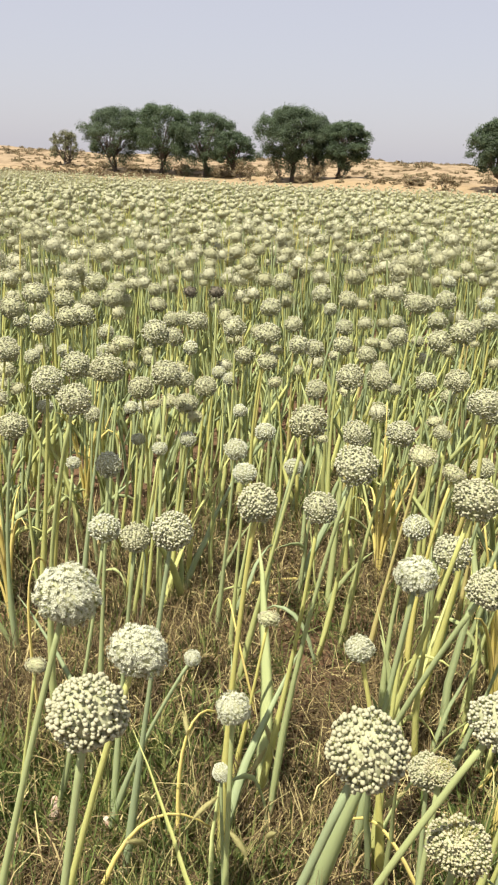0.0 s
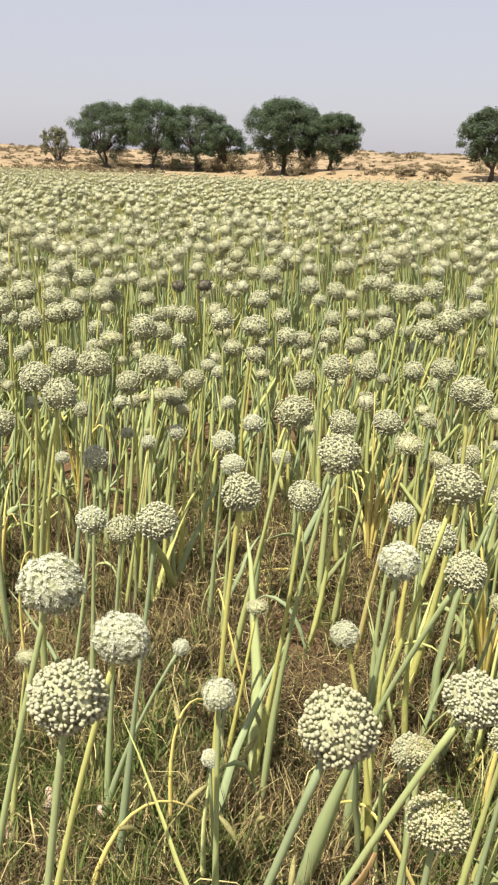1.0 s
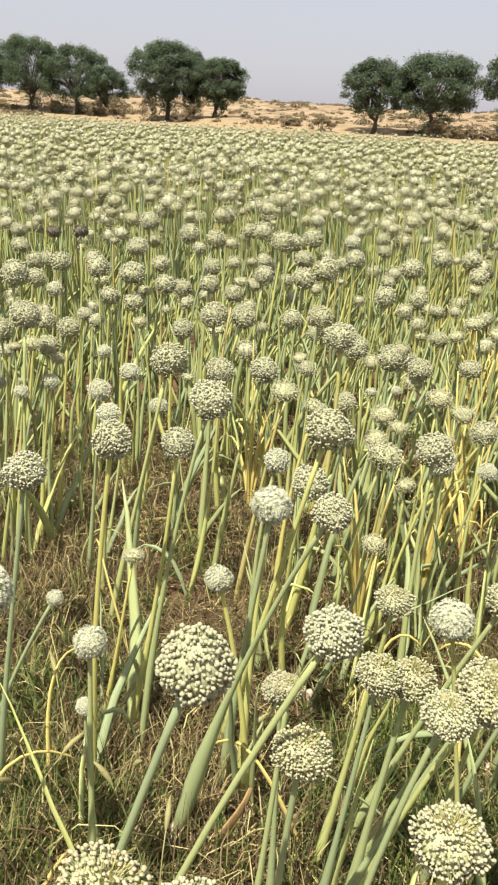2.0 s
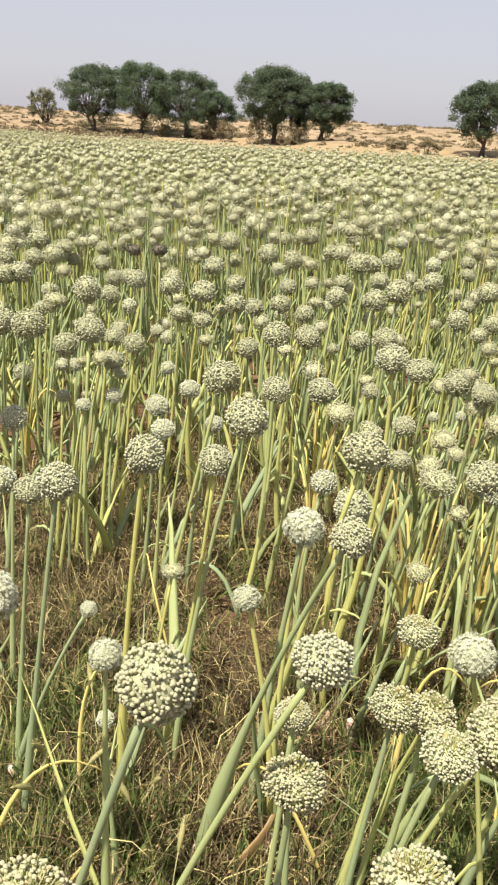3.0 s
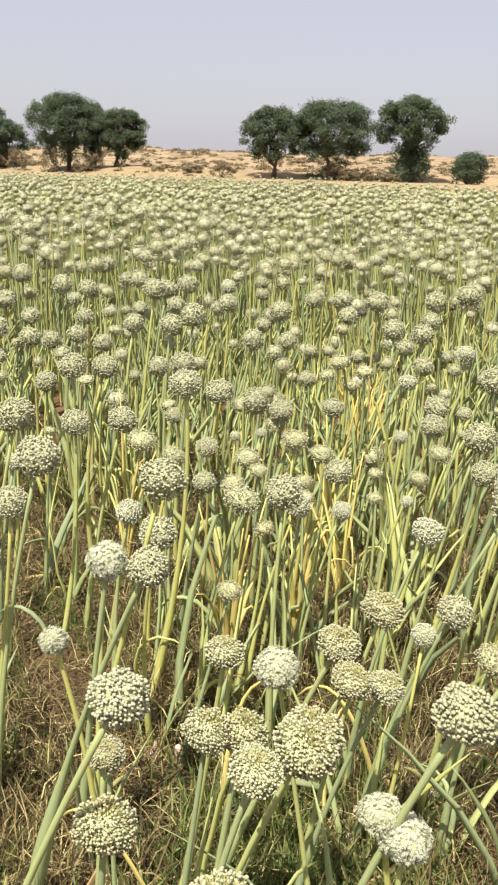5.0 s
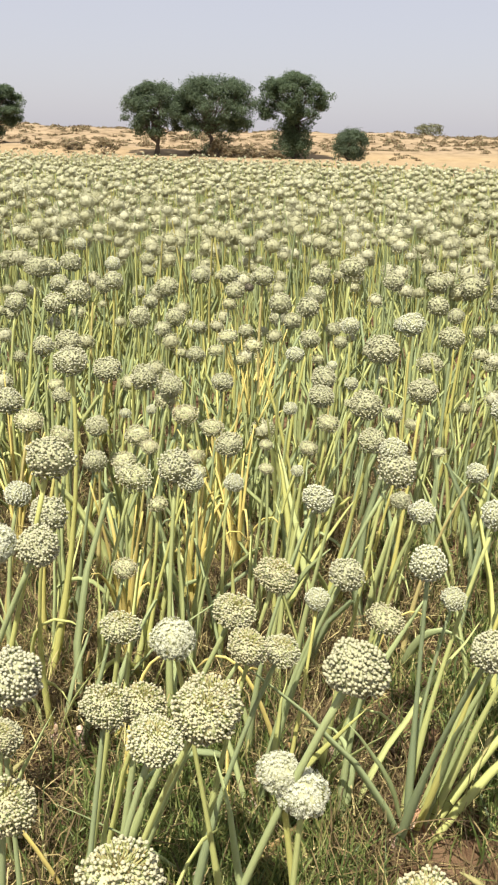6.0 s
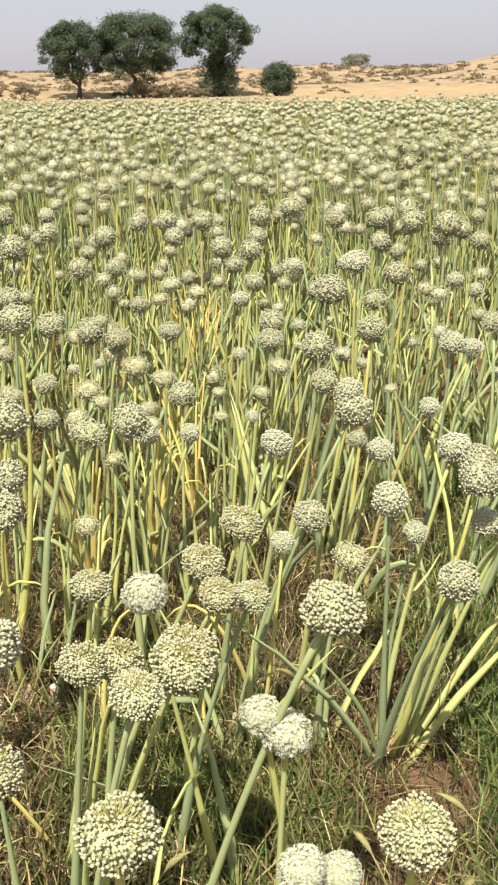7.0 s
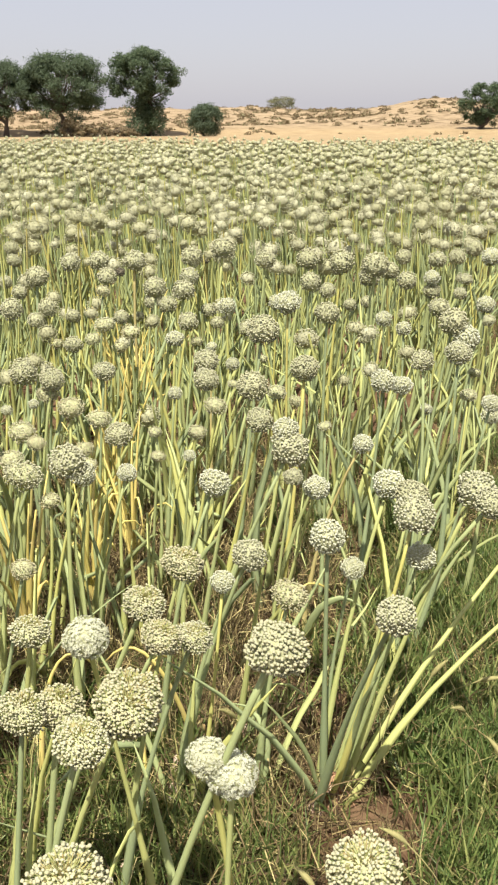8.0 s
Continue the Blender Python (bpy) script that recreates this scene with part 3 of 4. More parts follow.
onion(1.096, 1.765, 0.550, 0.048, 1.04, 1.77, "sparse")
onion(1.024, 2.210, 0.610, 0.066, 0.97, 2.22, "pearl")
onion(0.841, 2.116, 0.637, 0.068, 0.78, 2.15, "pearl")
onion(0.834, 2.138, 0.592, 0.063, 0.84, 2.18, "sparse")
onion(0.802, 1.853, 0.638, 0.067, 0.72, 1.85, "sparse")
onion(0.809, 2.199, 0.550, 0.030, 0.75, 2.25, "bud")
onion(0.730, 2.182, 0.550, 0.032, 0.69, 2.16, "bud")
onion(0.878, 1.875, 0.590, 0.063, 0.82, 1.93, "sparse")
onion(0.859, 1.695, 0.608, 0.066, 0.84, 1.68, "pearl")
onion(0.722, 1.891, 0.550, 0.048, 0.66, 1.91, "sparse")
onion(0.809, 1.794, 0.550, 0.049, 0.82, 1.78, "sparse")
onion(0.628, 1.773, 0.565, 0.061, 0.62, 1.80, "sparse")
onion(0.777, 1.687, 0.550, 0.047, 0.73, 1.70, "sparse")
onion(1.004, 1.819, 0.550, 0.037, 0.98, 1.82, "sparse")
onion(0.940, 1.661, 0.550, 0.037, 0.90, 1.68, "sparse")
onion(1.005, 1.628, 0.550, 0.030, 0.96, 1.67, "bud")
onion(0.838, 1.601, 0.550, 0.046, 0.75, 1.64, "white")
onion(1.651, 3.628, 0.642, 0.047, 1.61, 3.70, "dead")
onion(1.272, 2.847, 0.717, 0.054, 1.27, 2.91, "sparse")
onion(2.343, 4.128, 0.574, 0.043, 2.30, 4.14, "dead")
onion(1.980, 2.907, 0.764, 0.087, 1.91, 2.93, "pearl")
onion(2.082, 2.759, 0.775, 0.090, 2.01, 2.76, "pearl")
onion(2.062, 2.508, 0.799, 0.097, 2.02, 2.54, "pearl")
onion(2.079, 2.332, 0.810, 0.101, 2.07, 2.38, "pearl")
onion(2.140, 2.439, 0.751, 0.084, 2.13, 2.41, "pearl")
onion(2.397, 2.646, 0.721, 0.078, 2.38, 2.69, "pearl")
onion(1.963, 2.559, 0.728, 0.080, 1.93, 2.52, "pearl")
onion(2.183, 2.763, 0.644, 0.069, 2.17, 2.79, "pearl")
onion(1.552, 2.066, 0.781, 0.078, 1.56, 2.06, "white")
onion(1.808, 2.542, 0.674, 0.061, 1.80, 2.58, "white")
onion(1.697, 2.069, 0.731, 0.080, 1.69, 2.07, "pearl")
onion(2.373, 2.866, 0.550, 0.058, 2.34, 2.93, "pearl")
onion(2.471, 2.878, 0.550, 0.059, 2.44, 2.85, "pearl")
onion(2.036, 2.218, 0.648, 0.059, 2.00, 2.22, "white")
onion(2.115, 2.206, 0.608, 0.056, 2.07, 2.18, "white")
onion(2.370, 2.507, 0.704, 0.076, 2.34, 2.54, "pearl")
onion(2.509, 2.522, 0.702, 0.064, 2.48, 2.59, "white")
onion(2.726, 2.738, 0.728, 0.080, 2.70, 2.79, "pearl")
onion(2.797, 3.044, 0.696, 0.075, 2.77, 3.05, "pearl")
onion(2.901, 2.808, 0.717, 0.078, 2.84, 2.83, "pearl")
onion(3.061, 2.873, 0.735, 0.081, 2.98, 2.93, "pearl")
onion(2.690, 2.397, 0.785, 0.078, 2.67, 2.39, "white")
onion(2.520, 2.529, 0.649, 0.069, 2.47, 2.58, "pearl")
onion(2.175, 2.102, 0.693, 0.074, 2.17, 2.16, "pearl")
onion(1.799, 1.601, 0.698, 0.075, 1.77, 1.58, "pearl")
onion(3.030, 2.878, 0.597, 0.065, 3.01, 2.93, "pearl")
onion(2.902, 2.772, 0.562, 0.062, 2.89, 2.75, "pearl")
onion(2.263, 1.979, 0.714, 0.066, 2.21, 2.04, "white")
onion(2.651, 2.342, 0.550, 0.055, 2.63, 2.36, "pearl")
onion(1.901, 2.442, 0.550, 0.049, 1.87, 2.51, "sparse")
onion(1.321, 1.824, 0.772, 0.089, 1.24, 1.84, "pearl")
onion(1.366, 1.690, 0.696, 0.075, 1.28, 1.67, "pearl")
onion(2.057, 2.349, 0.550, 0.049, 2.03, 2.37, "sparse")
onion(1.604, 2.298, 0.550, 0.037, 1.54, 2.34, "sparse")
onion(1.445, 1.952, 0.550, 0.059, 1.41, 2.02, "sparse")
onion(1.450, 1.856, 0.550, 0.044, 1.36, 1.91, "sparse")
onion(1.144, 1.394, 0.550, 0.045, 1.11, 1.44, "pearl")
onion(1.396, 1.639, 0.550, 0.038, 1.38, 1.62, "sparse")
onion(1.711, 1.614, 0.550, 0.034, 1.71, 1.66, "white")
onion(2.080, 1.819, 0.550, 0.043, 1.99, 1.81, "sparse")
onion(1.899, 1.652, 0.550, 0.050, 1.84, 1.64, "sparse")
onion(1.819, 1.483, 0.553, 0.053, 1.75, 1.46, "white")
onion(-0.790, 3.213, 0.806, 0.099, -0.83, 3.26, "pearl")
onion(-0.713, 3.350, 0.763, 0.087, -0.80, 3.38, "pearl")
onion(-0.818, 2.983, 0.787, 0.093, -0.88, 2.99, "pearl")
onion(-0.693, 2.883, 0.749, 0.084, -0.70, 2.93, "pearl")
onion(-0.832, 3.154, 0.712, 0.065, -0.83, 3.20, "white")
onion(-0.625, 2.979, 0.759, 0.086, -0.65, 2.95, "pearl")
onion(-0.575, 3.011, 0.761, 0.086, -0.58, 3.03, "pearl")
onion(-0.638, 3.541, 0.738, 0.081, -0.66, 3.52, "pearl")
onion(-0.633, 3.626, 0.802, 0.098, -0.66, 3.67, "pearl")
onion(-0.522, 3.354, 0.778, 0.091, -0.58, 3.37, "pearl")
onion(-0.579, 4.138, 0.651, 0.069, -0.61, 4.21, "pearl")
onion(-0.434, 4.124, 0.712, 0.077, -0.48, 4.16, "pearl")
onion(-0.372, 3.624, 0.716, 0.078, -0.45, 3.64, "pearl")
onion(-0.298, 3.424, 0.688, 0.074, -0.35, 3.43, "pearl")
onion(-0.260, 3.574, 0.673, 0.072, -0.33, 3.62, "pearl")
onion(-0.179, 3.147, 0.732, 0.080, -0.21, 3.20, "pearl")
onion(-0.553, 3.397, 0.636, 0.058, -0.57, 3.40, "white")
onion(-0.395, 2.711, 0.729, 0.078, -0.45, 2.68, "sparse")
onion(-0.504, 3.016, 0.637, 0.058, -0.59, 2.98, "white")
onion(-0.285, 2.652, 0.776, 0.090, -0.37, 2.64, "pearl")
onion(-0.252, 2.965, 0.706, 0.076, -0.33, 2.96, "pearl")
onion(-0.199, 3.089, 0.645, 0.058, -0.27, 3.11, "white")
onion(-0.705, 2.459, 0.747, 0.083, -0.74, 2.48, "pearl")
onion(-0.742, 2.924, 0.627, 0.057, -0.83, 2.98, "white")
onion(-0.641, 2.992, 0.637, 0.058, -0.66, 2.98, "white")
onion(-0.474, 2.329, 0.736, 0.081, -0.56, 2.30, "pearl")
onion(-0.456, 2.483, 0.550, 0.056, -0.45, 2.52, "pearl")
onion(-0.212, 2.230, 0.745, 0.083, -0.22, 2.19, "pearl")
onion(-0.371, 3.288, 0.550, 0.056, -0.43, 3.26, "pearl")
onion(-0.289, 2.299, 0.685, 0.073, -0.30, 2.34, "pearl")
onion(-0.236, 2.608, 0.569, 0.061, -0.32, 2.62, "sparse")
onion(-0.165, 2.336, 0.635, 0.068, -0.20, 2.30, "pearl")
onion(-0.193, 2.618, 0.638, 0.068, -0.23, 2.60, "pearl")
onion(-0.114, 2.441, 0.660, 0.070, -0.16, 2.41, "pearl")
onion(-0.091, 3.023, 0.571, 0.053, -0.11, 3.08, "white")
onion(-0.051, 2.978, 0.558, 0.053, -0.07, 3.03, "white")
onion(-0.352, 2.582, 0.550, 0.047, -0.41, 2.55, "white")
onion(-0.314, 2.587, 0.550, 0.047, -0.35, 2.60, "white")
onion(-0.619, 2.561, 0.550, 0.051, -0.66, 2.54, "white")
onion(-0.550, 1.919, 0.677, 0.072, -0.57, 1.96, "pearl")
onion(-0.154, 2.268, 0.550, 0.048, -0.20, 2.27, "white")
onion(-0.431, 2.034, 0.550, 0.038, -0.47, 2.04, "white")
onion(-0.292, 2.253, 0.550, 0.041, -0.33, 2.27, "white")
onion(-0.224, 2.173, 0.550, 0.043, -0.30, 2.14, "white")
onion(-0.040, 2.959, 0.749, 0.084, -0.09, 2.93, "pearl")
onion(-0.043, 3.312, 0.642, 0.067, -0.04, 3.38, "sparse")
onion(-0.002, 2.818, 0.679, 0.073, -0.05, 2.83, "pearl")
onion(-0.011, 2.372, 0.609, 0.043, -0.08, 2.39, "bud")
onion(-0.606, 4.101, 0.712, 0.077, -0.68, 4.16, "pearl")
onion(-0.235, 3.600, 0.779, 0.062, -0.32, 3.57, "dead")
onion(-0.124, 3.515, 0.794, 0.066, -0.15, 3.50, "dead")
onion(-0.271, 2.467, 0.596, 0.044, -0.33, 2.50, "sparse")
onion(-0.138, 2.309, 0.605, 0.045, -0.16, 2.28, "sparse")
onion(-0.231, 2.276, 0.550, 0.030, -0.27, 2.25, "sparse")
onion(0.098, 3.376, 0.759, 0.086, 0.03, 3.39, "pearl")
onion(0.162, 3.939, 0.790, 0.094, 0.16, 3.98, "pearl")
onion(0.324, 3.704, 0.772, 0.089, 0.31, 3.72, "pearl")
onion(0.420, 3.532, 0.776, 0.090, 0.36, 3.53, "pearl")
onion(0.382, 3.875, 0.685, 0.062, 0.37, 3.90, "white")
onion(0.638, 4.081, 0.742, 0.082, 0.57, 4.14, "pearl")
onion(0.559, 4.408, 0.769, 0.088, 0.55, 4.41, "pearl")
onion(0.396, 3.402, 0.686, 0.073, 0.33, 3.37, "pearl")
onion(0.187, 3.322, 0.704, 0.076, 0.19, 3.38, "pearl")
onion(0.074, 2.782, 0.761, 0.086, 0.05, 2.84, "pearl")
onion(0.132, 3.487, 0.568, 0.061, 0.06, 3.52, "sparse")
onion(0.183, 2.853, 0.713, 0.077, 0.09, 2.84, "pearl")
onion(0.255, 3.064, 0.662, 0.071, 0.22, 3.05, "pearl")
onion(0.341, 2.933, 0.703, 0.076, 0.33, 2.92, "pearl")
onion(0.380, 3.500, 0.550, 0.059, 0.36, 3.48, "pearl")
onion(0.517, 3.427, 0.624, 0.065, 0.47, 3.48, "sparse")
onion(0.425, 2.919, 0.673, 0.072, 0.38, 2.90, "pearl")
onion(0.573, 3.440, 0.609, 0.066, 0.57, 3.48, "pearl")
onion(0.546, 3.023, 0.721, 0.078, 0.52, 2.99, "pearl")
onion(0.654, 3.725, 0.663, 0.071, 0.58, 3.79, "pearl")
onion(0.777, 3.807, 0.564, 0.062, 0.73, 3.77, "pearl")
onion(0.655, 2.849, 0.744, 0.083, 0.64, 2.89, "pearl")
onion(0.744, 3.301, 0.738, 0.081, 0.68, 3.27, "pearl")
onion(0.669, 3.362, 0.796, 0.096, 0.58, 3.34, "pearl")
onion(0.748, 3.560, 0.765, 0.087, 0.66, 3.59, "pearl")
onion(0.848, 3.647, 0.775, 0.090, 0.81, 3.70, "pearl")
onion(0.729, 2.836, 0.778, 0.091, 0.66, 2.81, "pearl")
onion(0.963, 3.539, 0.686, 0.073, 0.96, 3.60, "pearl")
onion(0.953, 3.306, 0.744, 0.083, 0.87, 3.36, "pearl")
onion(1.041, 3.711, 0.752, 0.072, 1.05, 3.73, "white")
onion(1.040, 4.455, 0.757, 0.073, 1.02, 4.48, "white")
onion(0.077, 2.777, 0.671, 0.072, 0.08, 2.82, "pearl")
onion(0.093, 2.527, 0.661, 0.048, 0.09, 2.52, "sparse")
onion(0.225, 2.579, 0.629, 0.067, 0.21, 2.64, "pearl")
onion(0.295, 2.325, 0.731, 0.080, 0.27, 2.31, "pearl")
onion(0.362, 2.900, 0.550, 0.060, 0.34, 2.91, "sparse")
onion(0.391, 2.405, 0.709, 0.077, 0.35, 2.44, "pearl")
onion(0.537, 2.940, 0.550, 0.045, 0.51, 2.98, "pearl")
onion(0.577, 2.628, 0.653, 0.070, 0.52, 2.64, "pearl")
onion(0.615, 2.391, 0.715, 0.077, 0.60, 2.44, "pearl")
onion(0.710, 2.860, 0.550, 0.060, 0.67, 2.87, "pearl")
onion(0.226, 2.316, 0.550, 0.039, 0.19, 2.37, "sparse")
onion(0.132, 2.059, 0.550, 0.050, 0.07, 2.12, "white")
onion(0.595, 2.536, 0.550, 0.054, 0.60, 2.53, "sparse")
onion(0.592, 2.414, 0.550, 0.055, 0.56, 2.41, "pearl")
onion(0.517, 1.937, 0.587, 0.062, 0.44, 1.90, "sparse")
onion(0.632, 2.096, 0.550, 0.061, 0.62, 2.15, "pearl")


# the field beyond, sown by chance
FIELD_EDGE = 33.0


def sown(r0, r1, density, seed, a0=-19.0, a1=50.0):
    """Plants strewn evenly over a sector of the field."""
    r = np.random.default_rng(seed)
    n = int(density * 0.5 * radians(a1 - a0) * (r1 * r1 - r0 * r0))
    d = np.sqrt(r.uniform(r0 * r0, r1 * r1, n))
    a = np.radians(r.uniform(a0, a1, n))
    x, y = d * np.sin(a), d * np.cos(a)
    k = y + 1.1 * x + 0.5 * np.sin(x * 0.7) < FIELD_EDGE
    return x[k], y[k]


def clear(x, y, gap):
    return all((x - a) ** 2 + (y - b) ** 2 > gap * gap for a, b in planted)


def bare(x, y):
    """The trampled gap in the rows and the weedy corner of the field."""
    return ((x - 0.05) / 0.48) ** 2 + ((y - 2.2) / 0.75) ** 2 < 1 or (x > 0.14 + y + 0.24 * smooth(y - 1.6) and y < 6.0)


# ---------------------------------------------------------------- the rest of the crop
def flat_strip(n):
    """A thin three-sided stem of n pieces, one unit tall, bending towards x."""
    u = np.linspace(0, 1, n + 1)
    pts = np.stack([0.11 * u ** 2, np.zeros(n + 1), u], 1)
    return tube(pts, 0.012 * (1.1 - 0.55 * u), 3, cap=False)


def crop(name, x, y, head, stems, stem_pieces, seed, label, size=(0.078, 0.110), category="onion crop", high=0.73):
    """Plants joined in one mesh: flower heads on stalks, with leaves round their feet."""
    r = np.random.default_rng(seed)
    n = len(x)
    z = np.clip(r.normal(high, 0.085, n), 0.36, 0.89)
    patch = np.array([noise.noise((a * 0.35, b * 0.35, 5)) for a, b in zip(x, y)])
    z = z + 0.05 * patch
    s = Soup()
    d = r.normal(0, 0.28, (n, 3))
    d[:, 2] = 1
    size = r.uniform(*size, n) / 2 * r.choice([0.65, 0.85, 1, 1, 1.15], n)
    for h, (v, f) in enumerate(head):
        k = (np.arange(n) % len(head)) == h
        sc = np.stack([size[k], size[k], size[k] * r.uniform(0.74, 0.96, k.sum())], 1)
        s.add(*repeat(v, f, np.stack([x[k], y[k], z[k]], 1), turn_to(d[k], r.uniform(0, 6.28, k.sum())), sc), h % 2)
    strip = flat_strip(stem_pieces)
    for q in range(0 if head else 1, stems):
        if q == 0:
            fx, fy, tall = x - 0.05, y, z
        else:
            fx, fy, tall = x + r.normal(0, 0.05, n), y + r.normal(0, 0.05, n), r.uniform(0.2, 0.52, n)
        up = np.stack([r.normal(0.02, 0.12, n), r.normal(0, 0.12, n), np.ones(n)], 1) if q else np.stack([x - fx - 0.1, y - fy, z], 1)
        wide = r.uniform(0.5, 0.75, n) if q == 0 else r.uniform(0.6, 1.5, n)
        thin = wide if q == 0 else 0.5 * wide
        s.add(*repeat(*strip, np.stack([fx, fy, np.zeros(n)], 1), turn_to(up, r.normal(1.57, 1.7, n)), np.stack([wide, thin, tall], 1)), 3 if q else 2)
    me = s.mesh(name, [FAR_PEARL, FAR_PALE, STALK_FAR, LEAF_FAR], stem_pieces == 1)
    tagged(new(name, me), label, category, kind="stuff")


def far_mat(name, light, dark):
    m = Mat(name, 0.8, 0.12)
    tone = m.ramp(m.island(), (0.0, dark), (0.5, light), (1.0, tuple(c * 1.1 for c in light)))
    m.colour(m.mix(m.math("MULTIPLY", m.noise(2.5, 2), 0.5), tone, dark))
    return m.sheer(0.26).m


FAR_PEARL = far_mat("crop_heads", (0.515, 0.505, 0.315), (0.42, 0.41, 0.24))
FAR_PALE = far_mat("crop_heads_pale", (0.56, 0.55, 0.37), (0.455, 0.445, 0.275))


SPIKE3 = (np.array([(1.0, 0, 0), (-0.5, 0.87, 0), (-0.5, -0.87, 0), (0, 0, 0.62)]), np.array([(0, 1, 3), (1, 2, 3), (2, 0, 3)]))


def knobbly(n, seed, core=1, size=0.2, piece=SPIKE3):
    """A lighter flower head of n blunt florets on a core."""
    r = np.random.default_rng(seed)
    p = globe_points(n, seed, -0.85, loose=0.9)
    v, f = repeat(*piece, p * r.uniform(0.70, 0.82, (n, 1)), turn_to(p + r.normal(0, 0.25, p.shape), r.uniform(0, 6.28, n)), size * r.uniform(0.8, 1.2, n))
    u, g = ball(core, 0.1, seed) if core else lathe([(0, -1), (1, 0), (0, 1)], 4)
    return np.vstack([v, u * 0.76]), np.vstack([f, g + len(v)])


def patchy(x, y, gap=0.06):
    """Leaves out what would stand in a named plant or in the bare places."""
    k = np.array([not bare(a, b) and (math.hypot(a, b) > 5.2 or clear(a, b, gap)) for a, b in zip(x, y)])
    return x[k], y[k]


x, y = patchy(*sown(3.9, 5.8, 46, 31, -22.0, 53.0), 0.10)
crop("onion_crop", x, y, [knobbly(130, 5 + i, 1, 0.083, PEARL_LOW) for i in range(4)], 4, 3, 91, "onion plants in flower standing close together")
x, y = patchy(*sown(2.4, 3.9, 17, 39, -22.0, 53.0), 0.09)
crop("onion_crop", x, y, [knobbly(150, 75 + i, 1, 0.078, PEARL_LOW) for i in range(4)], 4, 4, 89, "shorter onion plants in flower among the taller ones", (0.062, 0.09), high=0.58)
x, y = patchy(*sown(5.8, 8.5, 50, 37, -22.0, 53.0))
crop("onion_crop", x, y, [knobbly(44, 15 + i, 1, 0.135, PEARL_LOW) for i in range(4)], 3, 2, 97, "onion plants in flower standing close together")
x, y = sown(8.5, 12.5, 50, 32, -22.0, 53.0)
crop("onion_crop", x, y, [knobbly(34, 8 + i, 1, 0.21) for i in range(4)], 2, 2, 92, "distant onion plants in pale flower")
x, y = sown(12.5, 18.0, 46, 36, -22.0, 53.0)
crop("onion_crop", x, y, [knobbly(18, 28 + i, 1, 0.28) for i in range(4)], 2, 1, 96, "distant onion plants in pale flower")
x, y = sown(18.0, 28.0, 36, 33)
crop("onion_crop", x, y, [knobbly(11, 48 + i, 0, 0.36) for i in range(4)], 1, 1, 93, "far onion plants merging into a pale sheet", (0.072, 0.105), high=0.69)
x, y = sown(28.0, 60.0, 17, 38)
crop("onion_crop", x, y, [knobbly(8, 58 + i, 0, 0.40) for i in range(3)], 1, 1, 98, "far onion plants merging into a pale sheet", (0.075, 0.11), high=0.64)

# leaves without a flower head, filling the ranks between the plants
x, y = patchy(*sown(1.5, 4.2, 19, 41, -22.0, 53.0), 0.03)
k = (np.hypot(x, y) > 2.6) | (x > 0.4)
x, y = x[k], y[k]
crop("onion_leaves", x, y, [], 4, 3, 99, "green and yellowing onion leaves between the flower stalks", category="onion leaves")

# the field goes on to the side, out of the camera's way
x, y = sown(2.2, 11.0, 36, 34, -115.0, -21.0)
crop("onion_crop", x, y, [knobbly(6, 14, 0, 0.40)], 2, 2, 94, "onion plants in flower along the field's side")

# ---------------------------------------------------------------- weeds and litter between the plants
BLADE = (np.array([(-0.5, 0, 0), (0.5, 0, 0), (-0.36, 0.07, 0.55), (0.36, 0.07, 0.55), (0, 0.36, 1.0)]), np.array([(0, 1, 3), (0, 3, 2), (2, 3, 4)]))


def blades(name, x, y, tall, wide, lean, mat, label, category, seed):
    r = np.random.default_rng(seed)
    n = len(x)
    a = r.uniform(0, 6.28, n)
    q = np.abs(r.normal(0, lean, n)) if lean < 1 else r.uniform(1.2, 1.6, n)
    up = np.stack([np.sin(q) * np.cos(a), np.sin(q) * np.sin(a), np.cos(q) + 0.03], 1)
    z = np.array([ground_z(u, v) for u, v in zip(x, y)])
    t = r.uniform(*tall, n)
    w = r.uniform(*wide, n)
    v, f = repeat(*BLADE, np.stack([x, y, z - 0.003 + (0.03 * r.random(n) if lean > 1 else 0)], 1), turn_to(up, r.uniform(0, 6.28, n)), np.stack([w, t, t], 1))
    tagged(new(name, mesh_from(name, v, f, [mat])), label, category, kind="stuff")


def worn_away(x, y):
    """Weeds thin out raggedly away from this corner of the field."""
    d = math.hypot((x - 0.8) / 2.0, (y - 1.5) / 2.1) + 0.35 * noise.noise((x * 1.3, y * 1.3, 31))
    return smooth((1.12 - d) * 3.0) * (0.25 if y < 0.25 else 1)


def tufts(n, per, spread, seed, where, gap=0.0):
    r = np.random.default_rng(seed)
    xs, ys = [], []
    while len(xs) < n * per:
        x, y = r.uniform(-1.8, 3.4), r.uniform(-1.2, 4.0)
        if r.random() < where(x, y) * worn_away(x, y) and math.hypot(x - 1.03, y - 0.98) >= gap:
            xs += list(x + r.normal(0, spread, per))
            ys += list(y + r.normal(0, spread, per))
    return np.array(xs), np.array(ys)


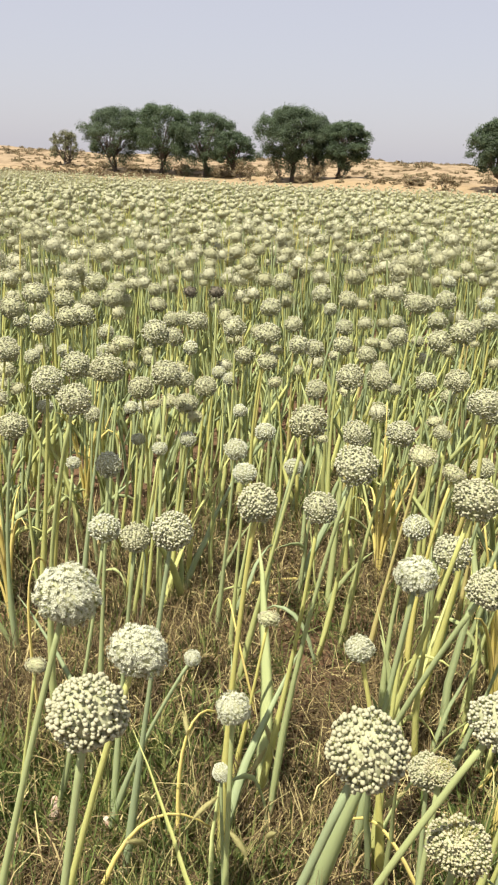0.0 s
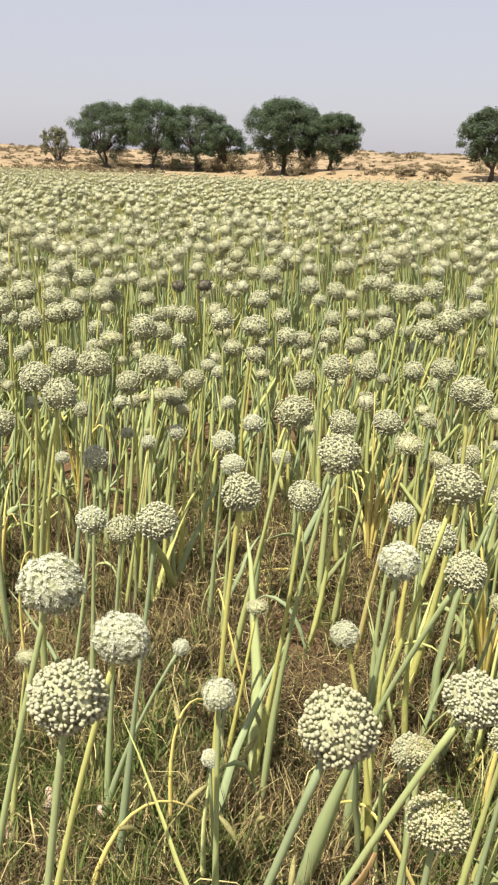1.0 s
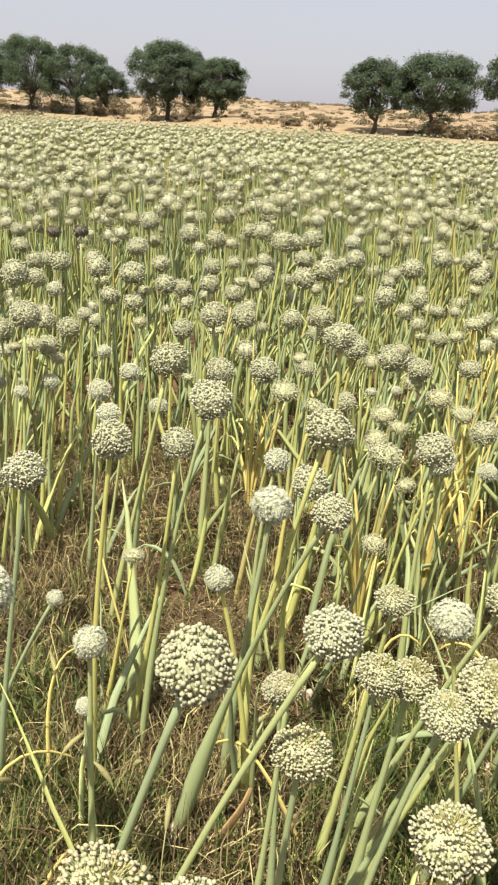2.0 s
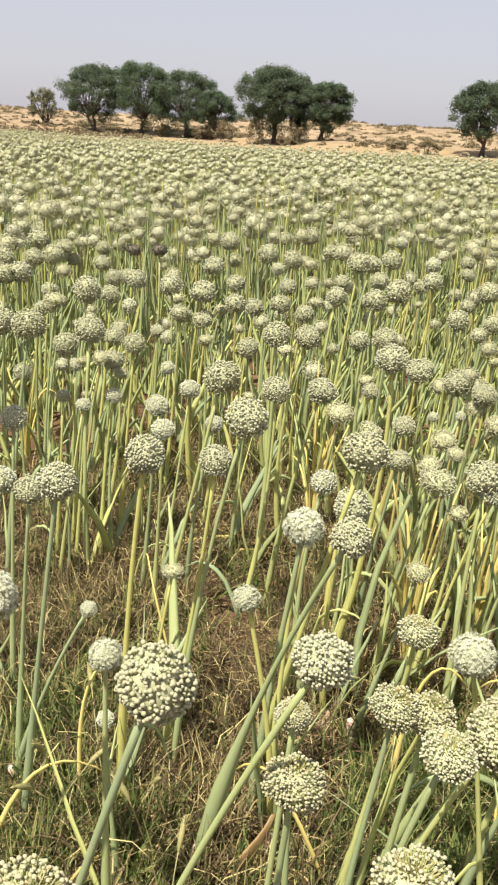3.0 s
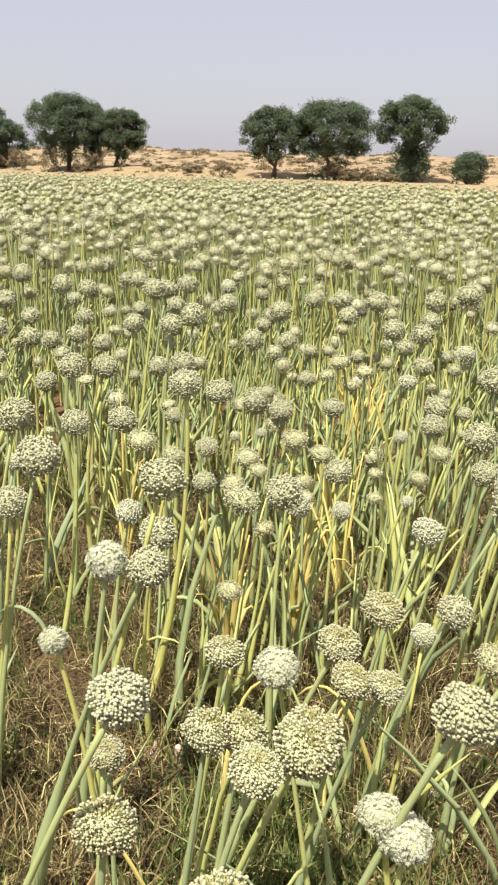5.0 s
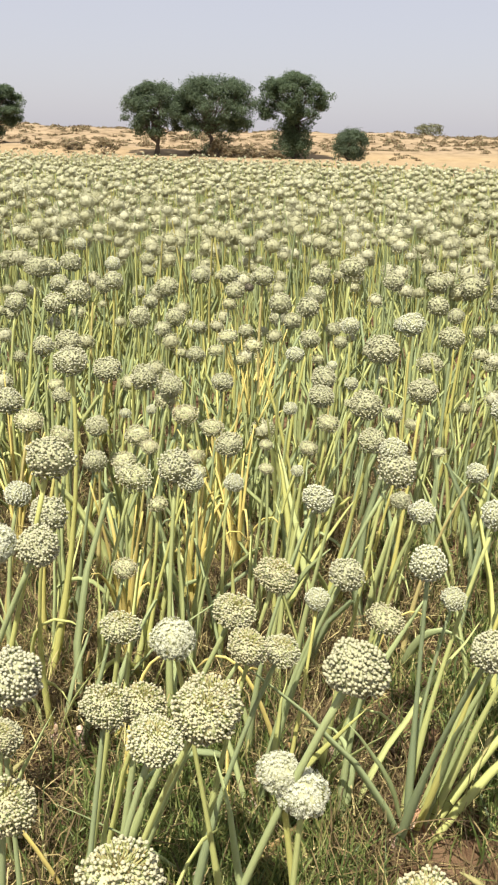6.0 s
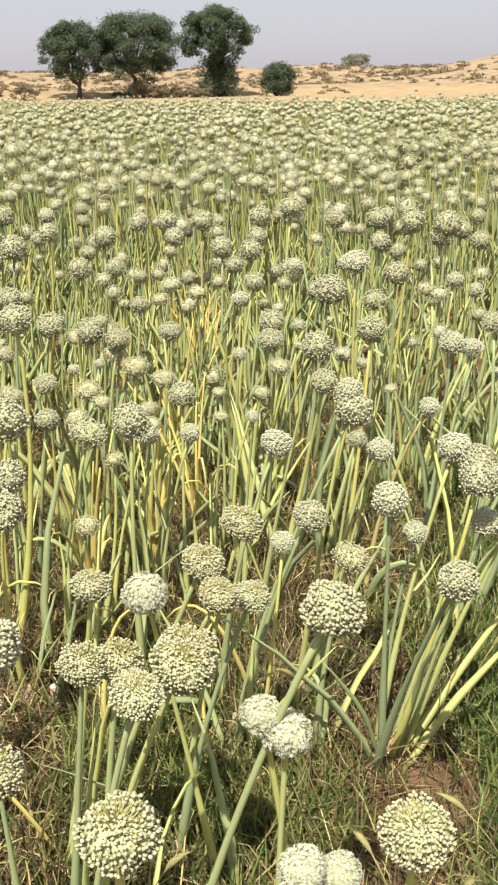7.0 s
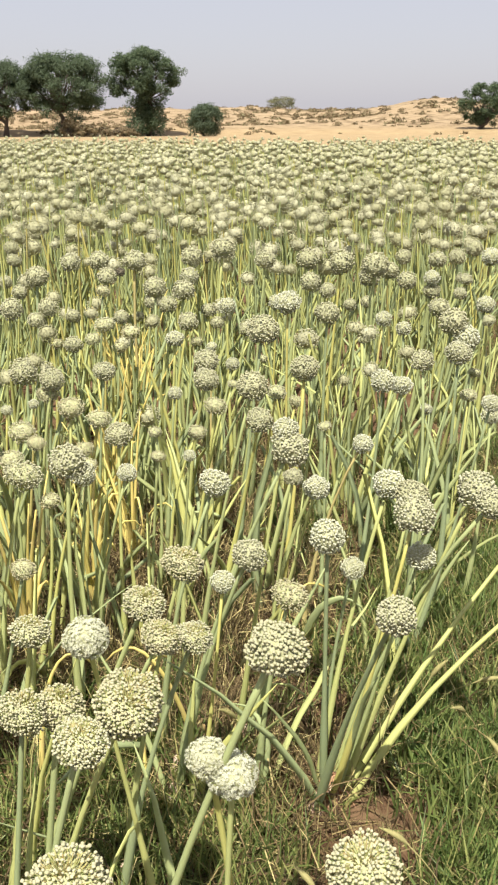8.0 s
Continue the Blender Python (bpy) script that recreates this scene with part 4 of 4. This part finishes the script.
def lush(x, y):
    """Green weeds: thick where the crop is thin at the field's corner, patchy elsewhere."""
    patch = smooth((noise.noise((x * 2.3, y * 2.3, 11)) + 0.25) * 2)
    clump = smooth((noise.noise((x * 4.1, y * 4.1, 41)) + 0.22) * 3)
    corner = smooth((x - 0.40 - 0.70 * max(y, 0.3)) * 5)
    foot = smooth((1.9 - y) * 1.6)
    return min(1, 0.05 + 0.16 * patch + 0.9 * corner * clump + 0.75 * foot * (0.15 + patch))


x, y = tufts(4800, 16, 0.026, 61, lush, 0.17)
blades("green_grass", x, y, (0.04, 0.14), (0.003, 0.0068), 0.75, GRASS, "short green weedy grass on the soil", "grass", 62)
# thin weeds on the bare margin of the field
r = np.random.default_rng(73)
x, y = r.uniform(-7, 7, 7000), r.uniform(-8, 3, 7000)
k = np.array([noise.noise((a * 0.9, b * 0.9, 61)) > 0.0 and math.hypot(a, b) > 0.5 for a, b in zip(x, y)])
x, y = np.repeat(x[k], 9), np.repeat(y[k], 9)
blades("green_grass", x + r.normal(0, 0.05, len(x)), y + r.normal(0, 0.05, len(x)), (0.04, 0.12), (0.003, 0.006), 0.85, GRASS, "thin weedy grass on the field's bare margin", "grass", 74)
x, y = tufts(1900, 30, 0.035, 67, lambda a, b: smooth((a - 0.45 - 0.70 * max(b, 0.4)) * 6) * (1 if b < 2.2 else 0.2) * smooth((noise.noise((a * 4.1, b * 4.1, 41)) + 0.15) * 3.5), 0.21)
blades("green_grass", x, y, (0.03, 0.10), (0.0040, 0.0080), 0.85, LUSH, "thick fresh green grass at the field's corner", "grass", 68)
# the rough grass beside the field's edge
r = np.random.default_rng(81)
x, y = r.uniform(0.9, 8.0, 17000), r.uniform(0.8, 7.5, 17000)
k = np.array([0.02 < a - b < 2.0 and noise.noise((a * 1.9, b * 1.9, 71)) > -0.35 for a, b in zip(x, y)])
x, y = np.repeat(x[k], 11), np.repeat(y[k], 11)
x, y = x + r.normal(0, 0.05, len(x)), y + r.normal(0, 0.05, len(x))
blades("green_grass", x[::2], y[::2], (0.04, 0.13), (0.003, 0.007), 0.8, GRASS, "rough green grass along the field's edge", "grass", 82)
blades("dry_grass", x[1::2], y[1::2], (0.05, 0.15), (0.002, 0.004), 0.95, STRAW, "dry yellow grass along the field's edge", "dry grass", 83)
x, y = tufts(2700, 16, 0.03, 63, lambda a, b: smooth((noise.noise((a * 2.6, b * 2.6, 21)) + 0.25) * 1.8) * (1 - 0.8 * smooth((a - 0.30 - 0.62 * max(b, 0.2)) * 5)), 0.08)
blades("dry_grass", x, y, (0.05, 0.18), (0.0016, 0.0034), 0.95, STRAW, "dry straw-coloured grass between the plants", "dry grass", 64)
x, y = tufts(3600, 12, 0.05, 65, lambda a, b: smooth((noise.noise((a * 3, b * 3, 17)) + 0.30) * 1.6), 0.06)
blades("straw_litter", x, y, (0.05, 0.18), (0.0014, 0.0034), 3.0, STRAW, "brown dead stems lying on the soil", "litter", 66)



def strands(name, x, y, long, wide, rise, mat, label, category, seed):
    """Thin dead stems that arch and lie across one another."""
    r = np.random.default_rng(seed)
    n = len(x)
    a, t, bend = r.uniform(0, 6.28, n), r.uniform(*long, n), r.normal(0, 0.7, n)
    u = np.linspace(0, 1, 4)
    turn = a[:, None] + bend[:, None] * u
    px = x[:, None] + t[:, None] * np.cumsum(np.cos(turn), 1) / 4
    py = y[:, None] + t[:, None] * np.cumsum(np.sin(turn), 1) / 4
    z = np.array([ground_z(p, q) for p, q in zip(x, y)])
    up = z[:, None] + 0.004 + r.uniform(0, 0.03, (n, 1)) + np.abs(r.normal(0, rise, (n, 1))) * np.sin(np.pi * (0.1 + 0.8 * u))
    w = (r.uniform(*wide, n) / 2)[:, None] * (1.1 - 0.7 * u)
    sx, sy = -np.sin(turn) * w, np.cos(turn) * w
    v = np.stack([np.stack([px - sx, py - sy, up], 2), np.stack([px + sx, py + sy, up + 0.3 * w], 2)], 2).reshape(-1, 3)
    f = np.array([(2 * k, 2 * k + 2, 2 * k + 3) for k in range(3)] + [(2 * k, 2 * k + 3, 2 * k + 1) for k in range(3)])
    f = (f[None] + (np.arange(n) * 8)[:, None, None]).reshape(-1, 3)
    tagged(new(name, mesh_from(name, v, f, [mat])), label, category, kind="stuff")


x, y = tufts(3300, 8, 0.07, 75, lambda a, b: smooth((noise.noise((a * 2.6, b * 2.6, 21)) + 0.40) * 1.6) * (1 - 0.94 * smooth((a - 0.30 - 0.62 * max(b, 0.2)) * 5)), 0.13)
strands("dead_stems", x, y, (0.07, 0.26), (0.0014, 0.0036), 0.045, STRAW, "tangled brown and straw-coloured dead stems", "dry stems", 76)

# crumbs and clods of dry soil
x, y = tufts(700, 5, 0.06, 71, lambda a, b: smooth((noise.noise((a * 2, b * 2, 51)) + 0.35) * 1.5))
r = np.random.default_rng(72)
z = np.array([ground_z(u, v) for u, v in zip(x, y)])
clod = 0.004 + 0.014 * r.random(len(x)) ** 2.5
s = Soup()
for h in range(3):
    k = np.arange(len(x)) % 3 == h
    s.add(*repeat(*ball(1, 0.35, 80 + h), np.stack([x[k], y[k], z[k]], 1), turn_to(r.normal(0, 1, (k.sum(), 3))), clod[k]))
tagged(new("soil_clods", s.mesh("soil_clods", [EARTH])), "small dry clods of brown soil", "soil", kind="stuff")


def foxtail(x, y, tall, lean, turn):
    """A wild grass stem with a nodding seed spike."""
    plant = tagged(new("foxtail_grass"), "dry foxtail grass stem with a pale seed spike", "grass", "foxtail grass in the field")
    plant.matrix_basis = pose(x, y, ground_z(x, y) - 0.004, 0, 0, turn)
    u = np.linspace(0, 1, 7)
    way = np.stack([lean * u ** 2, 0.01 * np.sin(3 * u), tall * u], 1)
    part("stem", mesh_from("stem", *tube(way, np.full(7, 0.0011), 5), [SPIKE], smooth=True), plant)
    end = way[-1]
    d = way[-1] - way[-2]
    d /= np.linalg.norm(d)
    s = Soup()
    w = np.linspace(0, 1, 8)
    long = 0.055
    line = end + d * (long * w)[:, None] + np.array([0.012, 0, -0.010]) * (w ** 2)[:, None]
    s.add(*tube(line, 0.0052 * np.sin(np.pi * (0.12 + 0.84 * w)), 7))
    r = np.random.default_rng(int(x * 1000 + y * 77) % 9999)
    k = r.integers(1, 7, 90)
    a = r.normal(0, 1, (90, 3)) + d * 1.3
    s.add(*repeat(*BLADE, line[k], turn_to(a), np.stack([np.full(90, 0.0007), np.full(90, 0.012), np.full(90, 0.012)], 1)))
    part("seed_spike", s.mesh("seed_spike", [SPIKE]), plant)


r = np.random.default_rng(88)
for k in range(34):
    if k < 16:
        x, y = r.uniform(-0.25, 0.5), r.uniform(0.75, 1.35)
    else:
        x, y = r.uniform(0.75, 1.5), r.uniform(0.55, 1.3)
    foxtail(x, y, r.uniform(0.14, 0.26), r.uniform(0.03, 0.12), r.uniform(0, 360))

# yellow stalks fallen on the soil
def fallen(x, y, long, turn, arch):
    u = np.linspace(0, 1, 8)
    way = np.stack([long * (u - 0.5), 0.03 * np.sin(2.5 * u), 0.012 + arch * np.sin(np.pi * u)], 1)
    ob = new("fallen_stalk", mesh_from("fallen_stalk", *tube(way, 0.007 * (1 - 0.5 * u), 8, 0.6), [YELLOW], smooth=True))
    ob.matrix_basis = pose(x, y, ground_z(x, y), 0, 0, turn)
    tagged(ob, "withered yellow onion stalk lying on the soil", "fallen stalk", "fallen stalks")


m = Mat("withered_stalk", 0.6)
m.colour(m.mix(m.noise(22, 4), (0.62, 0.55, 0.12), (0.56, 0.42, 0.19)))
YELLOW = m.m
fallen(0.22, 2.42, 0.42, 4, 0.01)
fallen(0.26, 2.36, 0.34, -3, 0.005)
fallen(0.18, 2.50, 0.36, 1, 0.02)
fallen(0.62, 1.55, 0.30, 35, 0.02)
fallen(-0.05, 1.05, 0.30, 60, 0.06)
fallen(-0.02, 1.2, 0.24, 20, 0.02)
fallen(0.95, 1.9, 0.30, 120, 0.03)


def withered(x, y, seed, tall=0.55):
    """A plant gone yellow, its leaves standing and bending from one foot."""
    r = np.random.default_rng(seed)
    plant = tagged(new("withered_onion"), "withered onion plant with bright yellow leaves", "onion plant", "withered onions")
    plant.matrix_basis = pose(x, y, ground_z(x, y) - 0.01)
    for k in range(9):
        a = r.uniform(0, 6.28)
        u = np.linspace(0, 1, 9)
        out, drop = r.uniform(0.05, 0.22), r.choice([0, 0, 0.25, 0.45]) * r.uniform(0.6, 1)
        h = tall * r.uniform(0.7, 1.15)
        way = np.stack([out * u ** 1.7 * math.cos(a), out * u ** 1.7 * math.sin(a), h * u - drop * h * u ** 4 * 1.5], 1)
        part("leaf", mesh_from("leaf", *tube(way, r.uniform(0.004, 0.007) * (1.1 - 0.8 * u ** 2), 6, 0.6), [YELLOW], smooth=True), plant)


for k, (x, y) in enumerate(((1.50, 3.25), (1.57, 3.45), (1.47, 3.05), (1.62, 3.3), (1.04, 2.1), (1.08, 2.35), (0.84, 1.9), (0.62, 1.75), (-0.66, 2.2), (-0.58, 3.0), (0.45, 2.5))):
    withered(x, y, 700 + k)


def arched(x, y, turn, tall, out, fall):
    """A lone yellow leaf that rises, arches over and hangs."""
    u = np.linspace(0, 1, 11)
    way = np.stack([out * u ** 1.2, 0.02 * np.sin(4 * u), tall * np.sin(np.pi * (0.02 + 0.62 * u)) - fall * u ** 3], 1)
    ob = new("withered_leaf", mesh_from("withered_leaf", *tube(way, 0.0062 * (1.05 - 0.75 * u), 8, 0.55), [YELLOW], smooth=True))
    ob.matrix_basis = pose(x, y, ground_z(x, y) - 0.004, 0, 0, turn)
    tagged(ob, "withered yellow onion leaf arching over to the soil", "onion leaf", "withered leaves")


for x, y, turn, tall, out, fall in ((-0.24, 1.12, 35, 0.20, 0.24, 0.06), (-0.10, 1.30, 70, 0.26, 0.16, 0.02), (-0.46, 1.70, 95, 0.40, 0.10, 0.0), (0.36, 1.10, 150, 0.24, 0.20, 0.05),
                                    (0.52, 1.35, 20, 0.30, 0.14, 0.02), (0.70, 1.22, 55, 0.28, 0.20, 0.04), (0.84, 1.30, 160, 0.30, 0.18, 0.03), (1.10, 1.42, 15, 0.26, 0.22, 0.05), (0.05, 1.75, 120, 0.28, 0.20, 0.05)):
    arched(x, y, turn, tall, out, fall)


def dead_leaf(x, y, turn, tall, out):
    """A brown papery leaf, creased along the middle, leaning up from the foot of a plant."""
    u = np.linspace(0, 1, 9)
    way = np.stack([out * u, 0.012 * np.sin(5 * u), tall * u ** 1.2], 1)
    ob = new("dead_leaf", mesh_from("dead_leaf", *tube(way, 0.011 * (0.35 + 0.9 * np.sin(np.pi * (0.1 + 0.85 * u))), 6, 0.16), [DRY], smooth=True))
    ob.matrix_basis = pose(x, y, ground_z(x, y) - 0.003, 0, 0, turn)
    tagged(ob, "brown papery dead onion leaf beside a stalk", "onion leaf", "dead leaves")


for x, y, turn, tall, out in ((0.18, 1.07, 40, 0.15, 0.10), (0.33, 1.25, 100, 0.10, 0.12), (0.46, 1.62, 65, 0.12, 0.12), (0.86, 1.16, 120, 0.12, 0.08), (0.66, 1.05, 20, 0.08, 0.14)):
    dead_leaf(x, y, turn, tall, out)


def bare_roots(x, y):
    """The washed-out roots at the foot of the plant by the bare patch."""
    s = Soup()
    r = np.random.default_rng(5)
    for k in range(46):
        a = r.uniform(0, 6.28)
        d = r.uniform(0.03, 0.10)
        u = np.linspace(0, 1, 6)
        way = np.stack([d * u * math.cos(a) + 0.008 * np.sin(5 * u + k), d * u * math.sin(a) + 0.008 * np.cos(4 * u + k), 0.055 * (1 - u) ** 1.5 + 0.004 * r.random()], 1)
        s.add(*tube(way, 0.0017 * (1.1 - 0.7 * u), 4))
    ob = new("root_mass", s.mesh("root_mass", [ROOT], True))
    ob.matrix_basis = pose(x, y, ground_z(x, y) - 0.004)
    tagged(ob, "bare reddish onion roots spread on the soil", "roots")


bare_roots(1.02, 1.05)

# ---------------------------------------------------------------- trees
TUFT = (np.array([(0, -0.5, 0), (0.42, -0.15, 0.10), (0.1, 0.5, -0.08), (-0.36, 0, 0.12)]), np.array([(0, 1, 2), (0, 2, 3)]))


def limb(s, a, b, r0, r1, seed, sway=0.12, rise=0.1):
    r = np.random.default_rng(seed)
    u = np.linspace(0, 1, 7)[:, None]
    a, b = np.array(a, float), np.array(b, float)
    d = np.linalg.norm(b - a)
    p = a + (b - a) * u + sway * d * np.sin(np.pi * u) * r.normal(0, 0.6, 3) + np.array([0, 0, rise * d]) * np.sin(np.pi * u)
    s.add(*tube(p, np.linspace(r0, r1, 7), 6))
    return p


def tree(name, az, dist, wide, tall, clear_trunk, label, seed, lobes=20, leaves=20000, mat=None, stems=1, lean=0.0, category="tree", skirt=0):
    """A field tree: forked trunk, limbs, and a domed crown of leafy clumps that droops round its rim."""
    r = np.random.default_rng(seed)
    x, y = dist * math.sin(radians(az)), dist * math.cos(radians(az))
    gz = ground_z(x, y)
    top = tall - gz
    ob = tagged(new(name), label, category, "trees beyond the field" if category == "tree" else "")
    ob.matrix_basis = pose(x, y, gz - 0.05, 0, 0, -az)
    big = category == "tree"
    rx, h0 = wide / 2, clear_trunk * top
    deep = top - h0
    cen = []
    for k in range(lobes * 6):
        a, h = r.uniform(0, 6.28), r.uniform(0, 1) ** 0.8
        full = 0.62 + 0.38 * min(1, h / 0.32) if h < 0.32 else math.sqrt(max(0.0, 1 - ((h - 0.32) / 0.70) ** 2))
        swell = 1 + 0.30 * noise.noise((1.3 * math.cos(a) + seed, 1.3 * math.sin(a), 2.2 * h)) + 0.14 * noise.noise((3 * math.cos(a), 3 * math.sin(a) + seed, 5 * h))
        q = full * swell * math.sqrt(r.uniform(0.25, 1.0))
        droop = 0.16 * noise.noise((2 * math.cos(a), 2 * math.sin(a), seed * 1.7)) * (q > 0.6) * (h < 0.5)
        size = r.uniform(0.13, 0.21) if big else r.uniform(0.22, 0.34)
        cen.append((0.88 * rx * q * math.cos(a) + lean * (0.4 + 0.6 * h), 0.75 * rx * q * math.sin(a), h0 + deep * (0.07 + 0.86 * h + droop), rx * size, deep * r.uniform(0.06, 0.10) * (1 if big else 1.8)))
    for k in range(skirt):                          # leafy shoots round the trunk
        a, q = r.uniform(0, 6.28), r.uniform(0.05, 0.45)
        cen.append((rx * q * math.cos(a) + 0.5 * lean, rx * q * math.sin(a), top * r.uniform(0.08, 0.42), rx * r.uniform(0.13, 0.22), top * r.uniform(0.06, 0.10)))
    lo, hi = min(c[0] - c[3] for c in cen) - lean, max(c[0] + c[3] for c in cen) - lean
    fit = 1.14 * wide / (hi - lo)
    cen = [((c[0] - lean - (lo + hi) / 2) * fit + lean, c[1] * fit, c[2], c[3], c[4]) for c in cen]
    wood = Soup()
    forks = []
    for k in range(stems):
        foot = (r.normal(0, 0.15) * (stems > 1), r.normal(0, 0.1) * (stems > 1), 0)
        fork = (lean * 0.35 + r.normal(0, 0.2 + 0.3 * (stems > 1)), r.normal(0, 0.2), max(0.4, h0 * r.uniform(0.85, 1.05)))
        limb(wood, foot, fork, (0.24 if big else 0.06) / stems ** 0.4, (0.15 if big else 0.04) / stems ** 0.4, seed + k, 0.1)
        forks.append(fork)
    for k, c in enumerate(cen):
        if k % 3 == 0:
            limb(wood, forks[k // 3 % stems], (c[0], c[1], c[2] - 0.2 * c[4]), 0.06 if big else 0.02, 0.010, seed + 50 + k, 0.12, 0.15)
    part("trunk", wood.mesh("trunk", [BARK], True), ob)
    leaves = int(leaves * 1.45)
    c = np.array(cen)[r.integers(0, len(cen), leaves)]
    d = r.normal(0, 1, (leaves, 3))
    d /= np.linalg.norm(d, axis=1, keepdims=True)
    rad = r.uniform(0.05, 1.0, leaves) ** 0.5 * r.choice([1, 1, 1, 1.3], leaves)
    at = c[:, :3] + d * np.stack([c[:, 3], c[:, 3], c[:, 4] * 1.25], 1) * rad[:, None]
    k = at[:, 2] > 0.05
    at, d = at[k], d[k]
    aim = d * 0.5 + r.normal(0, 0.28, d.shape) + np.array([0, 0, 0.45])
    v, f = repeat(*TUFT, at, turn_to(aim, r.uniform(0, 6.28, len(d))), r.uniform(0.065, 0.165, len(d)) * (1.1 if big else 1.0))
    part("crown", mesh_from("crown", v, f, [mat or LEAVES]), ob)


DENSE = "dark green spreading desert tree behind the field"
tree("tree", -8.25, 103, 7.9, 7.15, 0.25, DENSE, 101, stems=2, skirt=6, leaves=23000)
tree("tree", -5.4, 101, 8.3, 7.55, 0.24, DENSE, 102, stems=2, skirt=8, leaves=23000)
tree("tree", -2.7, 99, 8.0, 6.85, 0.24, DENSE, 103, skirt=8, leaves=22000)
tree("tree", -0.75, 97, 5.2, 5.1, 0.2, DENSE, 104, lobes=12, leaves=11000, stems=3, skirt=6)
tree("tree", 2.75, 90, 7.4, 7.1, 0.28, "large dark green tree with a domed crown", 105, lobes=26, leaves=28000, skirt=8)
tree("tree", 5.7, 90, 5.8, 5.9, 0.28, DENSE, 106, stems=2, skirt=8, leaves=22000)
tree("tree", 4.25, 92, 4.0, 6.5, 0.25, "narrow dark green tree between two broader ones", 132, lobes=12, leaves=9000, stems=2, skirt=10)
tree("tree", 15.35, 80, 5.6, 5.95, 0.27, DENSE, 107, stems=2, leaves=21000)
tree("tree", 18.6, 79.5, 7.1, 6.65, 0.28, "large dark green tree with a domed crown", 108, lobes=28, leaves=28000, skirt=8, lean=0.65)
tree("tree", 23.95, 79, 6.1, 6.9, 0.40, "dark green tree leafy down to the sand", 109, lobes=22, leaves=28000, skirt=46)
tree("tree", 44.2, 84, 4.2, 4.3, 0.14, "small feathery green tree on the dune foot", 110, lobes=12, leaves=8000, stems=2, skirt=14)
tree("small_tree", -11.3, 108, 3.3, 4.7, 0.12, "thin grey-green young tree with sparse leaves", 111, lobes=12, leaves=4000, mat=GREY_LEAVES, stems=2)
tree("bush", 27.45, 77, 2.8, 2.4, 0.0, "round dark green bush on the sand", 112, lobes=10, leaves=9000, category="bush", stems=3)
tree("bush", 32.05, 117, 3.6, 3.9, 0.0, "grey-green bush on the dune crest", 113, lobes=8, leaves=2200, category="bush", stems=3, mat=GREY_LEAVES)
# dry brush; the low ones also stand in for the trees' band of shade
for az, dist, wide, tall, seed in ((1.6, 89, 2.0, 2.0, 114), (-0.3, 93, 2.2, 2.0, 115), (4.3, 88.5, 2.0, 1.8, 116), (-1.6, 97, 2.4, 1.5, 117), (-4.0, 99, 1.6, 1.4, 118), (19.2, 78, 1.6, 1.4, 119),
                                   (20.4, 78, 2.2, 0.9, 121), (10.4, 83, 1.9, 0.9, 122), (12.3, 80, 2.4, 1.1, 123), (22.7, 78, 2.0, 0.7, 127), (-7.2, 100, 2.4, 1.0, 129), (3.6, 88, 2.2, 0.8, 130), (21.2, 78.5, 1.8, 0.7, 131)):
    tree("bush", az, dist, wide, tall, 0.0, "dry brown bush at the foot of the dunes", seed, lobes=6, leaves=1000, category="bush", stems=3, mat=SCRUB)


def scrub():
    """Low dry shrubs all over the dunes."""
    r = np.random.default_rng(300)
    at, size = [], []
    while len(at) < 2300:
        az, d = r.uniform(-24, 56), r.uniform(74, 130)
        x, y = d * math.sin(radians(az)), d * math.cos(radians(az))
        z = ground_z(x, y)
        if z < (0.10 if az < 10 else -0.03) or r.random() > 0.5 + 1.1 * noise.noise((x * 0.09, y * 0.09, 2)):
            continue
        at.append((x, y, z))
        size.append(r.uniform(0.24, 0.66) * (1.7 if r.random() < 0.14 else 1))
    s = Soup()
    for p, q in zip(at, size):
        n = int(16 + 75 * q)
        d = r.normal(0, 1, (n, 3))
        d[:, 2] = np.abs(d[:, 2])
        d /= np.linalg.norm(d, axis=1, keepdims=True)
        g = np.array(p) + d * np.array([q, q, q * 0.6]) * r.uniform(0.2, 0.9, (n, 1))
        s.add(*repeat(*TUFT, g - np.array([0, 0, 0.03]), turn_to(d + r.normal(0, 0.6, d.shape)), r.uniform(0.09, 0.18, n) * (0.7 + q)))
    tagged(new("dune_scrub", s.mesh("dune_scrub", [SCRUB])), "low dry brown shrubs scattered over the dunes", "scrub", kind="stuff")


scrub()
